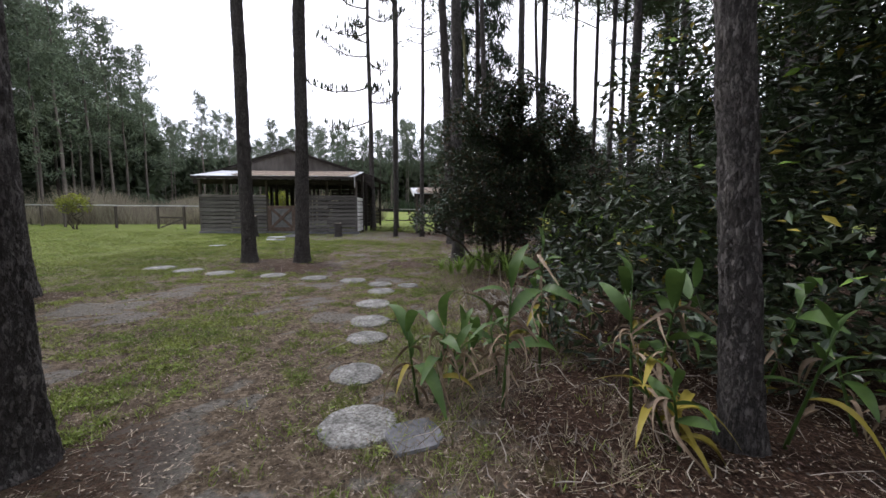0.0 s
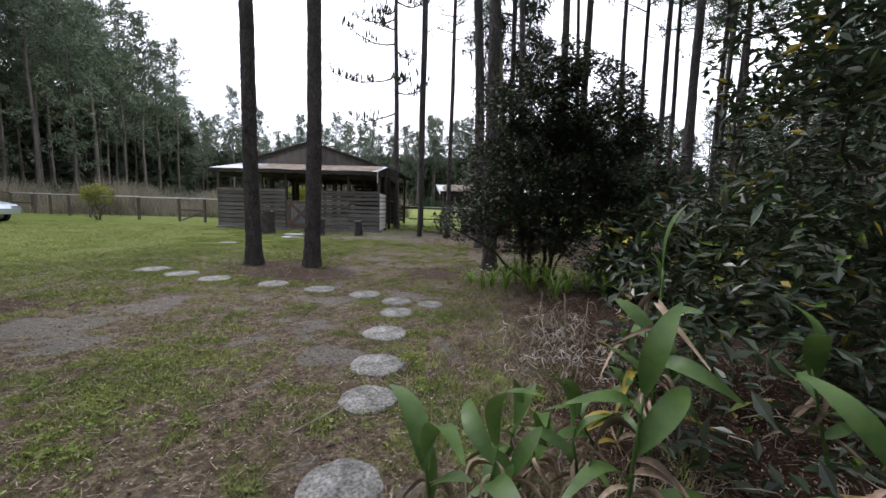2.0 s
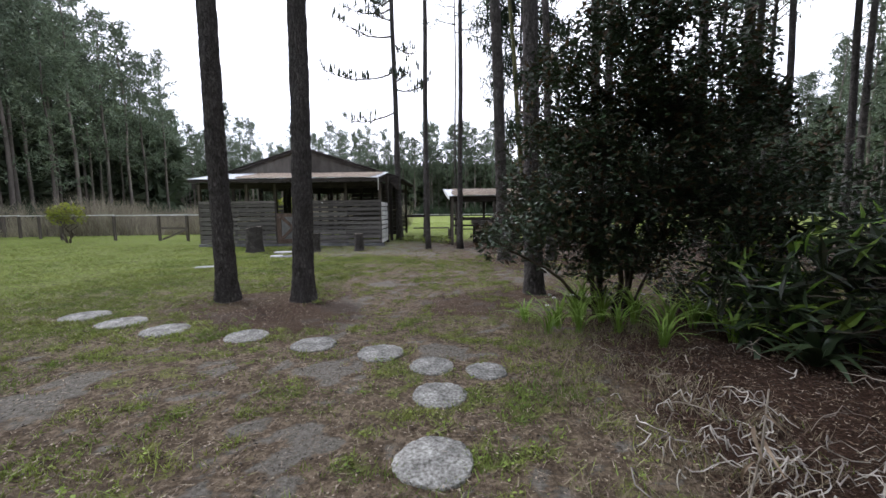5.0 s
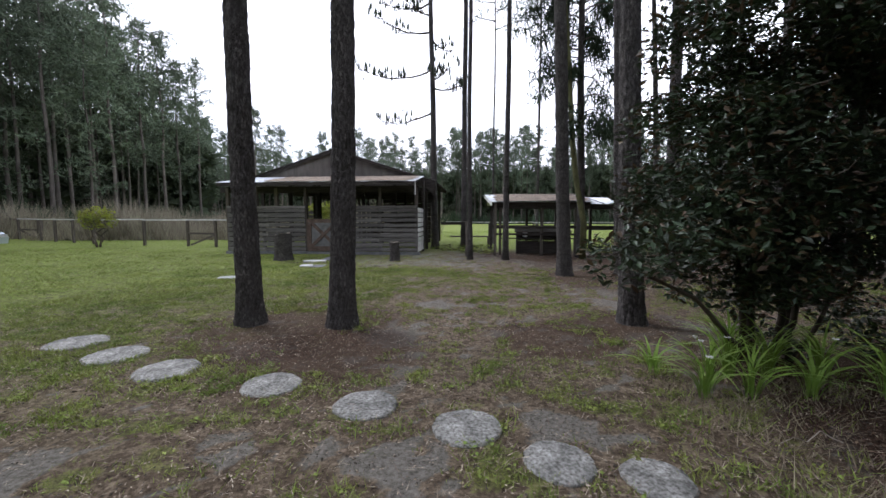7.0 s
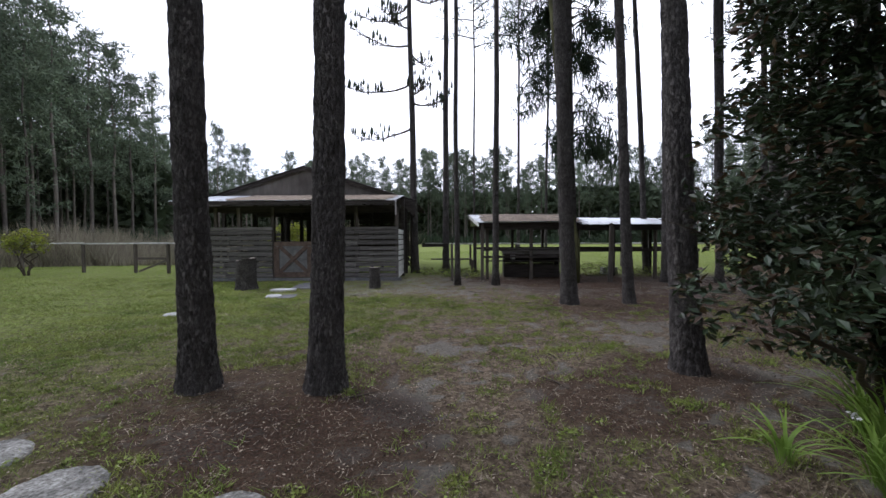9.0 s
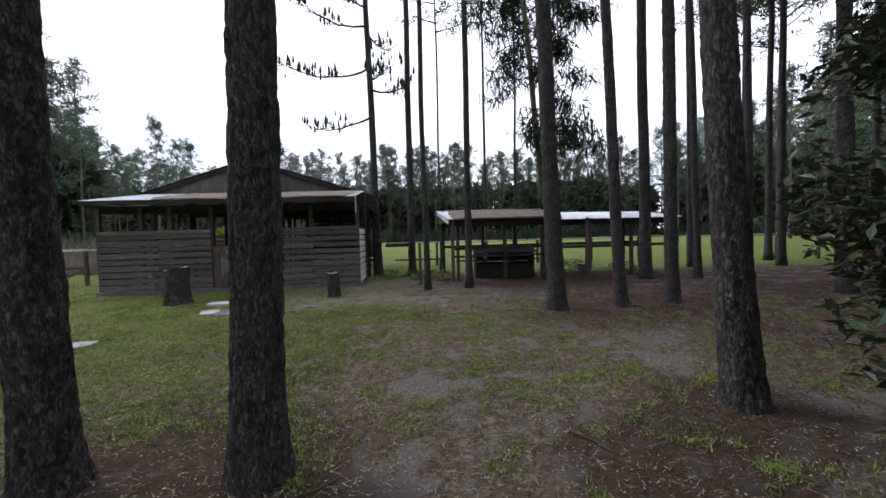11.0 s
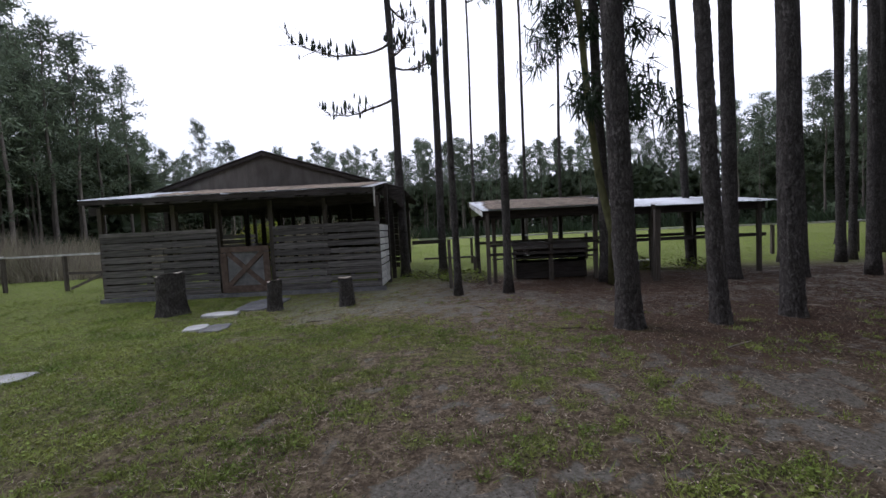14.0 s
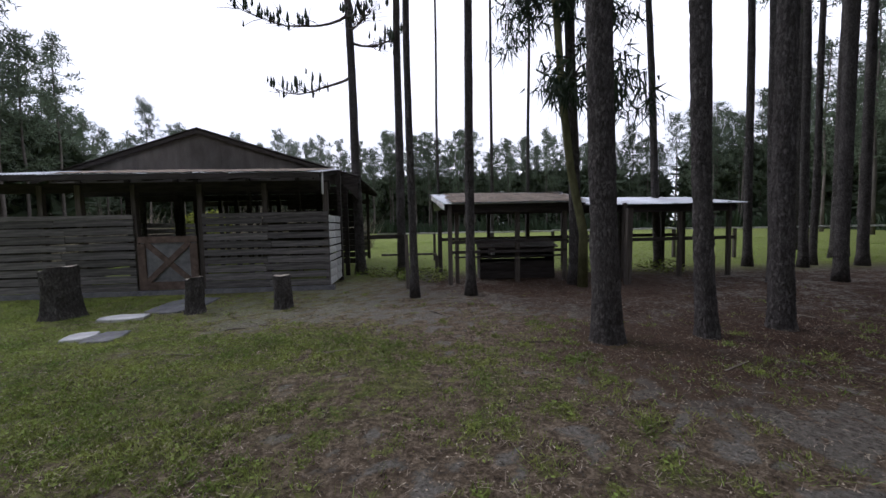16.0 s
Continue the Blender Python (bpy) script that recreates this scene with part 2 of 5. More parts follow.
def ground_material():
    """Thin lawn over sand, with brown litter in the planting bed and under the pines, by place."""
    m = bpy.data.materials.new("lawn_sand_and_litter")
    m.use_nodes = True
    n, l = m.node_tree.nodes, m.node_tree.links
    b = n["Principled BSDF"]
    b.inputs["Roughness"].default_value = 0.95
    b.inputs["Specular IOR Level"].default_value = 0.15
    geo = n.new("ShaderNodeNewGeometry")

    def noise_of(scale, detail=5, rough=0.6):
        q = n.new("ShaderNodeTexNoise")
        q.inputs["Scale"].default_value, q.inputs["Detail"].default_value, q.inputs["Roughness"].default_value = scale, detail, rough
        l.new(geo.outputs["Position"], q.inputs["Vector"])
        return q.outputs["Fac"]

    def ramp_of(src, stops):
        q = n.new("ShaderNodeValToRGB")
        e = q.color_ramp.elements
        e[0].position, e[0].color = stops[0][0], (*stops[0][1], 1)
        e[1].position, e[1].color = stops[-1][0], (*stops[-1][1], 1)
        for p, c in stops[1:-1]:
            x = e.new(p)
            x.color = (*c, 1)
        l.new(src, q.inputs[0])
        return q.outputs["Color"]

    def blend(fac, a, c):
        q = n.new("ShaderNodeMix")
        q.data_type = "RGBA"
        l.new(fac, q.inputs[0])
        l.new(a, q.inputs[6])
        l.new(c, q.inputs[7])
        return q.outputs[2]

    def calc(op, a, c):
        q = n.new("ShaderNodeMath")
        q.operation = op
        q.use_clamp = False
        for i, v in enumerate((a, c)):
            if isinstance(v, (int, float)):
                q.inputs[i].default_value = v
            else:
                l.new(v, q.inputs[i])
        return q.outputs[0]

    def step(v, lo, hi):
        q = n.new("ShaderNodeMapRange")
        q.interpolation_type = "SMOOTHSTEP"
        q.inputs["From Min"].default_value, q.inputs["From Max"].default_value = lo, hi
        l.new(v, q.inputs["Value"])
        return q.outputs[0]

    def spot(x, y, r):
        d = n.new("ShaderNodeVectorMath")
        d.operation = "DISTANCE"
        l.new(geo.outputs["Position"], d.inputs[0])
        d.inputs[1].default_value = (x, y, 0)
        return step(calc("ADD", d.outputs["Value"], calc("MULTIPLY", calc("SUBTRACT", wide, 0.5), -1.6 * r)), r * 1.15, r * 0.55)

    sep = n.new("ShaderNodeSeparateXYZ")
    l.new(geo.outputs["Position"], sep.inputs[0])
    X, Y = sep.outputs[0], sep.outputs[1]
    wide, mid, small, tiny, grit = noise_of(0.35, 4), noise_of(1.7, 5), noise_of(9, 5, 0.7), noise_of(60, 4, 0.7), noise_of(28, 6, 0.8)
    grass = ramp_of(calc("ADD", calc("MULTIPLY", small, 0.5), calc("MULTIPLY", grit, 0.5)), [(0.38, (0.04, 0.037, 0.018)), (0.5, (0.14, 0.137, 0.055)), (0.62, (0.27, 0.265, 0.1))])
    soil = ramp_of(calc("ADD", calc("MULTIPLY", grit, 0.55), calc("MULTIPLY", small, 0.45)), [(0.36, (0.03, 0.021, 0.014)), (0.5, (0.155, 0.116, 0.078)), (0.64, (0.38, 0.3, 0.215))])
    sand = ramp_of(grit, [(0.36, (0.12, 0.108, 0.09)), (0.64, (0.3, 0.28, 0.24))])
    litter = ramp_of(calc("ADD", calc("MULTIPLY", tiny, 0.5), calc("MULTIPLY", grit, 0.5)), [(0.38, (0.016, 0.009, 0.006)), (0.5, (0.06, 0.034, 0.022)), (0.62, (0.15, 0.092, 0.06))])
    field = blend(step(calc("ADD", small, calc("MULTIPLY", grit, 0.4)), 0.5, 0.85), ramp_of(mid, [(0.3, (0.14, 0.15, 0.06)), (0.7, (0.17, 0.2, 0.07))]), ramp_of(small, [(0.35, (0.13, 0.16, 0.035)), (0.65, (0.25, 0.31, 0.065))]))
    at = n.new("ShaderNodeAttribute")
    at.attribute_name = "turf"
    turf = at.outputs["Fac"]
    fray = calc("ADD", calc("MULTIPLY", small, 0.9), calc("MULTIPLY", grit, 0.6))
    col = blend(step(calc("ADD", turf, fray), 0.82, 0.98), soil, grass)
    col = blend(calc("MULTIPLY", step(calc("SUBTRACT", calc("ADD", turf, calc("MULTIPLY", fray, 0.7)), calc("MULTIPLY", wide, 0.5)), 0.02, -0.13), step(grit, 0.2, 0.5)), col, sand)
    west = step(calc("ADD", calc("MULTIPLY", X, -0.9), calc("ADD", calc("MULTIPLY", Y, 0.2), calc("MULTIPLY", mid, 4.0))), 6.5, 15.5)
    col = blend(calc("MULTIPLY", west, step(small, 0.25, 0.55)), col, field)
    far = step(calc("ADD", Y, calc("MULTIPLY", mid, 3.0)), 21.5, 24.5)
    col = blend(far, col, field)
    grove = calc("MULTIPLY", step(calc("ADD", X, calc("ADD", calc("MULTIPLY", Y, 0.55), calc("MULTIPLY", wide, 5.0))), 8.5, 13.0), step(Y, 24.0, 20.0))
    col = blend(calc("MULTIPLY", grove, step(calc("ADD", small, calc("MULTIPLY", mid, 0.6)), 0.62, 0.86)), col, litter)
    edge = calc("ADD", calc("SUBTRACT", X, 0.35), calc("MULTIPLY", calc("SUBTRACT", mid, 0.5), 1.2))
    bed = calc("MULTIPLY", step(edge, -0.15, 0.35), step(Y, 10.4, 9.4))
    col = blend(bed, col, litter)
    for x, y, r in TREE_SPOTS:
        col = blend(calc("MULTIPLY", spot(x, y, r), step(grit, 0.3, 0.62)), col, litter)
    l.new(col, b.inputs["Base Color"])
    bp = n.new("ShaderNodeBump")
    bp.inputs["Strength"].default_value = 0.9
    bp.inputs["Distance"].default_value = 0.06
    l.new(calc("ADD", calc("MULTIPLY", grit, 0.9), small), bp.inputs["Height"])
    l.new(bp.outputs[0], b.inputs["Normal"])
    return m


# ---- geometry helpers ----
class Geo:
    """Collects vertices and faces of one mesh."""

    def __init__(self):
        self.v, self.f = [], []

    def add(self, verts, faces):
        o = len(self.v)
        self.v.extend(tuple(p) for p in verts)
        self.f.extend(tuple(i + o for i in f) for f in faces)
        return self

    def box(self, c, s, rz=0.0, ry=0.0, rx=0.0, jit=0.0, r=None):
        """A box with chamfered long edges about c, of size s."""
        hx, hy, hz = s[0] / 2, s[1] / 2, s[2] / 2
        q = Euler((rx, ry, rz)).to_matrix()
        k = r or rng
        pts = []
        for z in (-hz, hz):
            for x, y in ((-hx, -hy), (hx, -hy), (hx, hy), (-hx, hy)):
                j = Vector((k.uniform(-jit, jit), k.uniform(-jit, jit), k.uniform(-jit, jit))) if jit else Vector((0, 0, 0))
                pts.append(q @ (Vector((x, y, z)) + j) + Vector(c))
        return self.add(pts, [(3, 2, 1, 0), (4, 5, 6, 7), (0, 1, 5, 4), (1, 2, 6, 5), (2, 3, 7, 6), (3, 0, 4, 7)])

    def tube(self, pts, rad, seg=8, rough=0.0, cap=True, seed=0.0):
        """A round limb through pts with a radius at each."""
        pts = [Vector(p) for p in pts]
        vs, fs = [], []
        for i, p in enumerate(pts):
            d = (pts[min(i + 1, len(pts) - 1)] - pts[max(i - 1, 0)]).normalized()
            a = d.cross(Vector((0, 1, 0.01)) if abs(d.y) < 0.9 else Vector((1, 0, 0))).normalized()
            c = d.cross(a)
            for k in range(seg):
                t = 2 * math.pi * k / seg
                r = rad[i]
                if rough:
                    r *= 1 + rough * noise.noise(Vector((math.cos(t) * 4 + seed, math.sin(t) * 4, p.z * 2.2)))
                vs.append(p + (a * math.cos(t) + c * math.sin(t)) * r)
        for i in range(len(pts) - 1):
            for k in range(seg):
                k2 = (k + 1) % seg
                fs.append((i * seg + k, i * seg + k2, (i + 1) * seg + k2, (i + 1) * seg + k))
        if cap:
            fs.append(tuple(range(seg - 1, -1, -1)))
            fs.append(tuple((len(pts) - 1) * seg + k for k in range(seg)))
        return self.add(vs, fs)

    def ribbon(self, pts, widths, side, fold=0.0):
        """A leaf along pts: two strips that meet in a midrib, folded up by fold."""
        side = Vector(side).normalized()
        vs, fs = [], []
        for p, w in zip(pts, widths):
            p = Vector(p)
            vs += [p - side * w + Vector((0, 0, fold * w)), p, p + side * w + Vector((0, 0, fold * w))]
        for i in range(len(pts) - 1):
            a = 3 * i
            fs += [(a, a + 1, a + 4, a + 3), (a + 1, a + 2, a + 5, a + 4)]
        return self.add(vs, fs)

    def mesh(self, name, mat, smooth=False):
        me = bpy.data.meshes.new(name)
        me.from_pydata(self.v, [], self.f)
        me.materials.append(mat)
        if smooth:
            me.polygons.foreach_set("use_smooth", [True] * len(me.polygons))
        me.update()
        return me

    def part(self, name, mat, parent=None, label="", smooth=False, loc=None):
        ob = new(name, self.mesh(name, mat, smooth))
        if parent is not None:
            ob.parent = parent
        if loc is not None:
            ob.location = loc
        if label:
            tagged(ob, label)
        return ob


def thing(name, label, category, loc=(0, 0, 0), rz=0.0, group="", kind=""):
    e = new(name)
    e.location = loc
    e.rotation_euler = (0, 0, rz)
    return tagged(e, label, category, group, kind)


def small_leaves(centres, size, droop=0.3, seed=1, spread=None, aspect=0.42, flat=0.6):
    """Vertices and faces of pointed leaves (two triangles each, folded) at the centres, turned at random."""
    g = np.random.default_rng(seed)
    c = np.asarray(centres, float)
    k = len(c)
    d = g.normal(size=(k, 3))
    d[:, 2] = d[:, 2] * (1 - flat) - droop
    d /= np.linalg.norm(d, axis=1)[:, None]
    up = np.array((0, 0, 1.0)) + g.normal(size=(k, 3)) * 0.5
    s = np.cross(d, up)
    s /= np.linalg.norm(s, axis=1)[:, None] + 1e-9
    ln = size * g.uniform(0.65, 1.25, (k, 1))
    nrm = np.cross(s, d)
    a = c - d * ln / 2
    t = c + d * ln / 2
    q1 = c + s * ln * aspect / 2 + nrm * ln * 0.08
    q2 = c - s * ln * aspect / 2 + nrm * ln * 0.08
    v = np.stack([a, q1, t, q2], 1).reshape(-1, 3)
    i = np.arange(k) * 4
    return v.tolist(), np.concatenate([np.stack([i, i + 1, i + 2], 1), np.stack([i, i + 2, i + 3], 1)]).tolist()


def leaf_part(name, centres, size, mat, parent, label="", **kw):
    v, f = small_leaves(centres, size, **kw)
    g = Geo()
    g.v, g.f = v, f
    return g.part(name, mat, parent, label)


def cloud(blobs, n, seed, shell=0.55):
    """n points in ellipsoid clumps (x, y, z, rx, ry, rz), more of them near their outside, in small bunches."""
    g = np.random.default_rng(seed)
    b = np.array(blobs, float)
    vol = b[:, 3] * b[:, 4] * b[:, 5]
    which = g.choice(len(b), n, p=vol / vol.sum())
    d = g.normal(size=(n, 3))
    d /= np.linalg.norm(d, axis=1)[:, None]
    r = g.uniform(shell ** 3, 1, (n, 1)) ** (1 / 3)
    p = b[which, :3] + d * r * b[which, 3:]
    keep = np.array([noise.noise(Vector(q) * 1.7) + 0.6 * noise.noise(Vector(q) * 4.5) > -0.18 for q in p])
    return p[keep]


# ---- the ground ----
NEAR_PINES = [
    # x, y, diameter, lean in x, lean in y, height
    (-4.87, 10.02, 0.3, 0.014, -0.034, 19), (-3.6, 10.08, 0.31, 0.015, 0.004, 19), (0.14, 10.8, 0.29, -0.02, 0.066, 18),
    (-2.18, 2.65, 0.28, -0.012, 0.0, 17), (-6.3, 6.25, 0.36, -0.004, 0.0, 18), (1.8, 3.07, 0.2, -0.07, 0.03, 17),
    (-0.07, 15.08, 0.32, -0.05, -0.03, 18), (1.2, 15.17, 0.22, -0.04, 0.01, 17), (2.42, 15.45, 0.26, -0.02, 0.0, 19),
    (6.55, 15.95, 0.31, -0.01, 0.0, 18), (3.96, 19.3, 0.33, -0.012, 0.0, 19), (5.38, 19.1, 0.21, -0.02, 0.0, 17),
]
TREE_SPOTS = [(-3.3, 9.1, 1.1), (-1.0, 9.9, 0.9), (-4.2, 10.0, 1.5), (0.1, 10.7, 0.9), (-1.95, 2.5, 0.7), (-5.9, 6.2, 0.8), (0.3, 15.0, 1.6), (2.4, 15.3, 1.3), (1.5, 19.6, 2.6), (6.6, 16.0, 1.5)]


def ground():
    def lines(lo, hi, near_lo, near_hi, fine):
        a = list(np.arange(near_lo, near_hi, fine))
        s, x, left = fine, near_lo, []
        while x > lo:
            s *= 1.35
            x -= s
            left.append(max(x, lo))
        s, x, right = fine, a[-1], []
        while x < hi:
            s *= 1.35
            x += s
            right.append(min(x, hi))
        return sorted(left) + a + right
    xs, ys = lines(-900, 900, -9, 9, 0.12), lines(-900, 900, -1, 21, 0.12)
    vs = []
    for y in ys:
        for x in xs:
            near = max(0.0, 1 - max(0, abs(x) - 8) / 10) * max(0.0, 1 - max(0, abs(y - 10) - 10) / 10)
            vs.append((x, y, near * (0.022 * noise.noise(Vector((x * 0.9, y * 0.9, 0))) + 0.012 * noise.noise(Vector((x * 3.1, y * 3.1, 5))))))
    w = len(xs)
    fs = [(j * w + i, j * w + i + 1, (j + 1) * w + i + 1, (j + 1) * w + i) for j in range(len(ys) - 1) for i in range(w - 1)]
    g = Geo()
    g.v, g.f = vs, fs
    ob = g.part("ground", ground_material(), smooth=True)
    turf = ob.data.attributes.new("turf", "FLOAT", "POINT")
    turf.data.foreach_set("value", [lawn_field(x, y) for x, y, _ in vs])
    return tagged(ob, "thin green lawn over grey sand with brown pine litter", "ground", kind="structure")


ground()


# ---- pine trunks near the walk ----
def pine_trunk_geo(d, lean, h, seed, seg=26, step=0.16, rough=0.09, plates=0.0):
    g = Geo()
    pts, rad = [], []
    zs = list(np.arange(0, h, step)) + [h] if not plates else list(np.arange(0, 8, 0.05)) + list(np.arange(8, h, 0.5)) + [h]
    for z in zs:
        wob = 0.05 * noise.noise(Vector((seed, z * 0.25, 0)))
        pts.append((lean[0] * z + wob, lean[1] * z + 0.05 * noise.noise(Vector((z * 0.25, seed, 3))), z - 0.05))
        flare = 1 + 0.38 * math.exp(-z / 0.22) + 0.08 * math.exp(-z / 0.9)
        rad.append(d / 2 * flare * (1 - 0.5 * z / h))
    g.tube(pts, rad, seg, rough, seed=seed)
    if plates:
        out = []
        for i, v in enumerate(g.v):
            a = Vector(pts[min(i // seg, len(pts) - 1)])
            v = Vector(v)
            d1 = noise.voronoi(Vector((v.x * 17 + seed, v.y * 17, v.z * 6)))[0]
            k = min(1.0, (d1[1] - d1[0]) * 3.2)
            o = v - a
            o.z = 0
            out.append(tuple(v + o.normalized() * plates * (k - 0.6 + 0.5 * noise.noise(v * 30))))
        g.v = out
    return g


def branch_pts(start, az, rise, length, n=6, droop=0.0, r=None):
    k = r or rng
    p = Vector(start)
    out = [p.copy()]
    for i in range(n):
        az += k.uniform(-0.25, 0.25)
        d = Vector((math.cos(az), math.sin(az), rise + droop * i / n + k.uniform(-0.15, 0.15)))
        p = p + d.normalized() * length / n
        out.append(p.copy())
    return out


def needle_clumps(centres, radius, per, length, width, seed):
    """Tufts of thin needle bundles round each centre."""
    g = np.random.default_rng(seed)
    c = np.repeat(np.asarray(centres, float), per, 0)
    k = len(c)
    d = g.normal(size=(k, 3))
    d /= np.linalg.norm(d, axis=1)[:, None]
    base = c + d * radius * g.uniform(0, 0.75, (k, 1))
    d = d + g.normal(size=(k, 3)) * 0.4 + np.array((0, 0, 0.15))
    d /= np.linalg.norm(d, axis=1)[:, None]
    s = np.cross(d, g.normal(size=(k, 3)))
    s /= np.linalg.norm(s, axis=1)[:, None] + 1e-9
    ln = length * g.uniform(0.6, 1.3, (k, 1))
    v = np.stack([base - s * width / 2, base + s * width / 2, base + d * ln], 1).reshape(-1, 3)
    i = np.arange(k) * 3
    return v.tolist(), np.stack([i, i + 1, i + 2], 1).tolist()


def pine_crown(h, top, seed, spread, limbs, mat, parent, per=14, length=0.35, width=0.05, droop=0.0):
    """Limbs from height h to top with needle tufts; returns the crown mesh object."""
    r = random.Random(seed)
    wood, tips = Geo(), []
    for i in range(limbs):
        f = (i + r.random()) / limbs
        z = h + (top - h) * f
        ln = spread * (1.05 - 0.75 * f ** 1.4) * r.uniform(0.55, 1.15)
        pts = branch_pts((0, 0, z), r.uniform(0, 6.28), 0.35 - droop, ln, 4, -droop, r)
        wood.tube(pts, [0.035, 0.03, 0.022, 0.015, 0.008], 4, cap=False)
        for p in pts[2:]:
            for _ in range(3):
                tips.append(p + Vector((r.gauss(0, 0.28), r.gauss(0, 0.28), r.gauss(0.05, 0.2) - droop * 0.5)))
    v, f = needle_clumps(tips, 0.42, per, length, width, seed)
    g = Geo()
    g.v, g.f = v, f
    tagged(wood.part("branchwork", M["twig"], parent), kind="stuff")
    return g.part("crown", mat, parent)


for i, (x, y, d, lx, ly, h) in enumerate(NEAR_PINES):
    t = thing("pine_tree", "tall pine with thick plated grey-brown bark rising from brown litter", "tree", (x, y, 0), group="pines by the path")
    pine_trunk_geo(d, (lx, ly), h, i * 3.7 + 1, seg=72 if i < 6 else 30, plates=0.012 if i < 9 else 0.0).part("trunk", M["bark"], t, smooth=True)
    # crowns right of x = 1.5 are thickened to keep sky off the ground
    e = pine_crown(h * (0.6 if x > 1.5 else 0.72), h, 40 + i, 2.8 if x > 1.5 else 2.4, 26 if x > 1.5 else 14, M["needle"], t, per=16 if x > 1.5 else 10)
    e.location = (lx * h * 0.85, ly * h * 0.85, 0)
    for c in t.children:
        if c.name.startswith("branchwork"):
            c.location = (lx * h * 0.85, ly * h * 0.85, 0)


# ---- pines about the barn and shed ----
MID_PINES = [
    (-3.28, 22.6, 0.33, 0.003, 17), (-2.65, 18.26, 0.2, -0.004, 14), (-1.47, 18.45, 0.24, 0.004, 15),
    (7.2, 22.1, 0.29, -0.01, 18), (6.88, 19.0, 0.3, -0.01, 18), (8.5, 21.65, 0.28, -0.02, 18), (10.0, 19.3, 0.3, -0.015, 18),
    (12.6, 24.4, 0.28, 0.01, 16), (9.25, 22.1, 0.24, 0.0, 17), (10.4, 21.8, 0.33, 0.0, 18), (4.55, 22.2, 0.28, -0.05, 16), (-2.1, 26.0, 0.14, 0.0, 15), (1.2, 25.0, 0.16, 0.01, 15), (0.3, 28.0, 0.2, 0.0, 16),
    (12.5, 17.0, 0.4, 0.0, 18), (13.5, 21.0, 0.35, -0.01, 18), (11.8, 24.0, 0.35, 0.01, 18), (15.5, 18.0, 0.4, 0.0, 18), (16.5, 24.0, 0.4, 0.0, 19), (14.0, 28.0, 0.4, 0.0, 19),
    (8.0, 12.5, 0.4, 0.01, 18), (10.5, 13.5, 0.35, 0.0, 18), (9.0, 8.0, 0.4, 0.0, 18), (12.5, 10.0, 0.35, 0.0, 18), (6.6, 9.0, 0.33, 0.0, 18), (14.5, 13.5, 0.4, 0.0, 18),
    # added pines out of view on the right, there to shade the ground
    (10.5, 4.0, 0.38, 0.0, 18), (7.2, 5.0, 0.33, 0.0, 18), (13.5, 6.5, 0.35, 0.0, 18), (16.5, 10.0, 0.35, 0.0, 18),
]
for i, (x, y, d, lx, h) in enumerate(MID_PINES):
    t = thing("pine_tree", "slender straight pine with bare grey-brown trunk in the grove", "tree", (x, y, 0), group="pines of the grove")
    pine_trunk_geo(d * 0.82, (lx, 0), h, i * 2.3 + 50, 14, 0.4, 0.1).part("trunk", M["bark"], t, smooth=True)
    # lower, denser crowns beyond x = 5 block sky over the right side
    low = 0.56 if x > 5 else 0.7
    e = pine_crown(h * low, h, 90 + i, 2.6 if x > 5 else 2.0, 26 if x > 5 else 12, M["needle"], t, per=15 if x > 5 else 7)
    for c in t.children:
        if not c.name.startswith("trunk"):
            c.location = (lx * h * 0.8, 0, 0)

# the half-dead pine with upswept bare limbs
t = thing("dead_pine_tree", "half-dead pine with upswept bare limbs and brown tassels beside the barn", "tree", (-4.53, 22.4, 0))
pine_trunk_geo(0.3, (-0.015, 0), 14, 8.1, 16, 0.35, 0.08).part("trunk", M["bark"], t, smooth=True)
for z, az, ln in ((5.9, 3.25, 2.6), (7.7, 3.05, 3.1), (9.2, 3.35, 2.6), (10.4, 2.9, 2.4), (6.9, 0.3, 1.3), (11.2, 0.2, 1.8), (11.6, 3.5, 2.5), (12.6, 2.6, 2.0), (12.4, 0.6, 1.8), (7.3, 5.2, 1.2), (8.9, 1.0, 1.3), (9.9, 4.2, 1.5), (11.0, 2.2, 1.7)):
    limb = Geo()
    p = Vector((-0.015 * z, 0, z))
    pts = [p]
    dip, lift = rng.uniform(-0.55, -0.2), rng.uniform(0.7, 1.5)
    for k in range(10):
        f = k / 10
        az += rng.uniform(-0.2, 0.2)
        p = p + Vector((math.cos(az), math.sin(az), dip + lift * f + rng.uniform(-0.15, 0.15))).normalized() * ln / 10
        pts.append(p)
    limb.tube(pts, [0.045 - 0.004 * k for k in range(11)], 5, cap=False)
    tips = []
    for q in pts[3:]:
        for _ in range(5):
            tw = branch_pts(q, az + rng.uniform(-1.3, 1.3), rng.uniform(-0.2, 1.0), rng.uniform(0.25, 0.8), 4)
            limb.tube(tw, [0.012, 0.01, 0.008, 0.006, 0.004], 3, cap=False)
            tips += [tw[-1], tw[2]]
    limb.part("limb", M["twig"], t)
    for e in tips:
        if rng.random() < 0.28:
            s_ = rng.uniform(0.6, 1.2)
            Geo().tube([e, e + Vector((0, 0, 0.07 * s_)), e + Vector((0.01, 0, 0.16 * s_)), e + Vector((0, 0, 0.3 * s_))], [0.012, 0.045 * s_, 0.035 * s_, 0.006], 5, 0.4).part("tassel", M["needle_dark"], t)

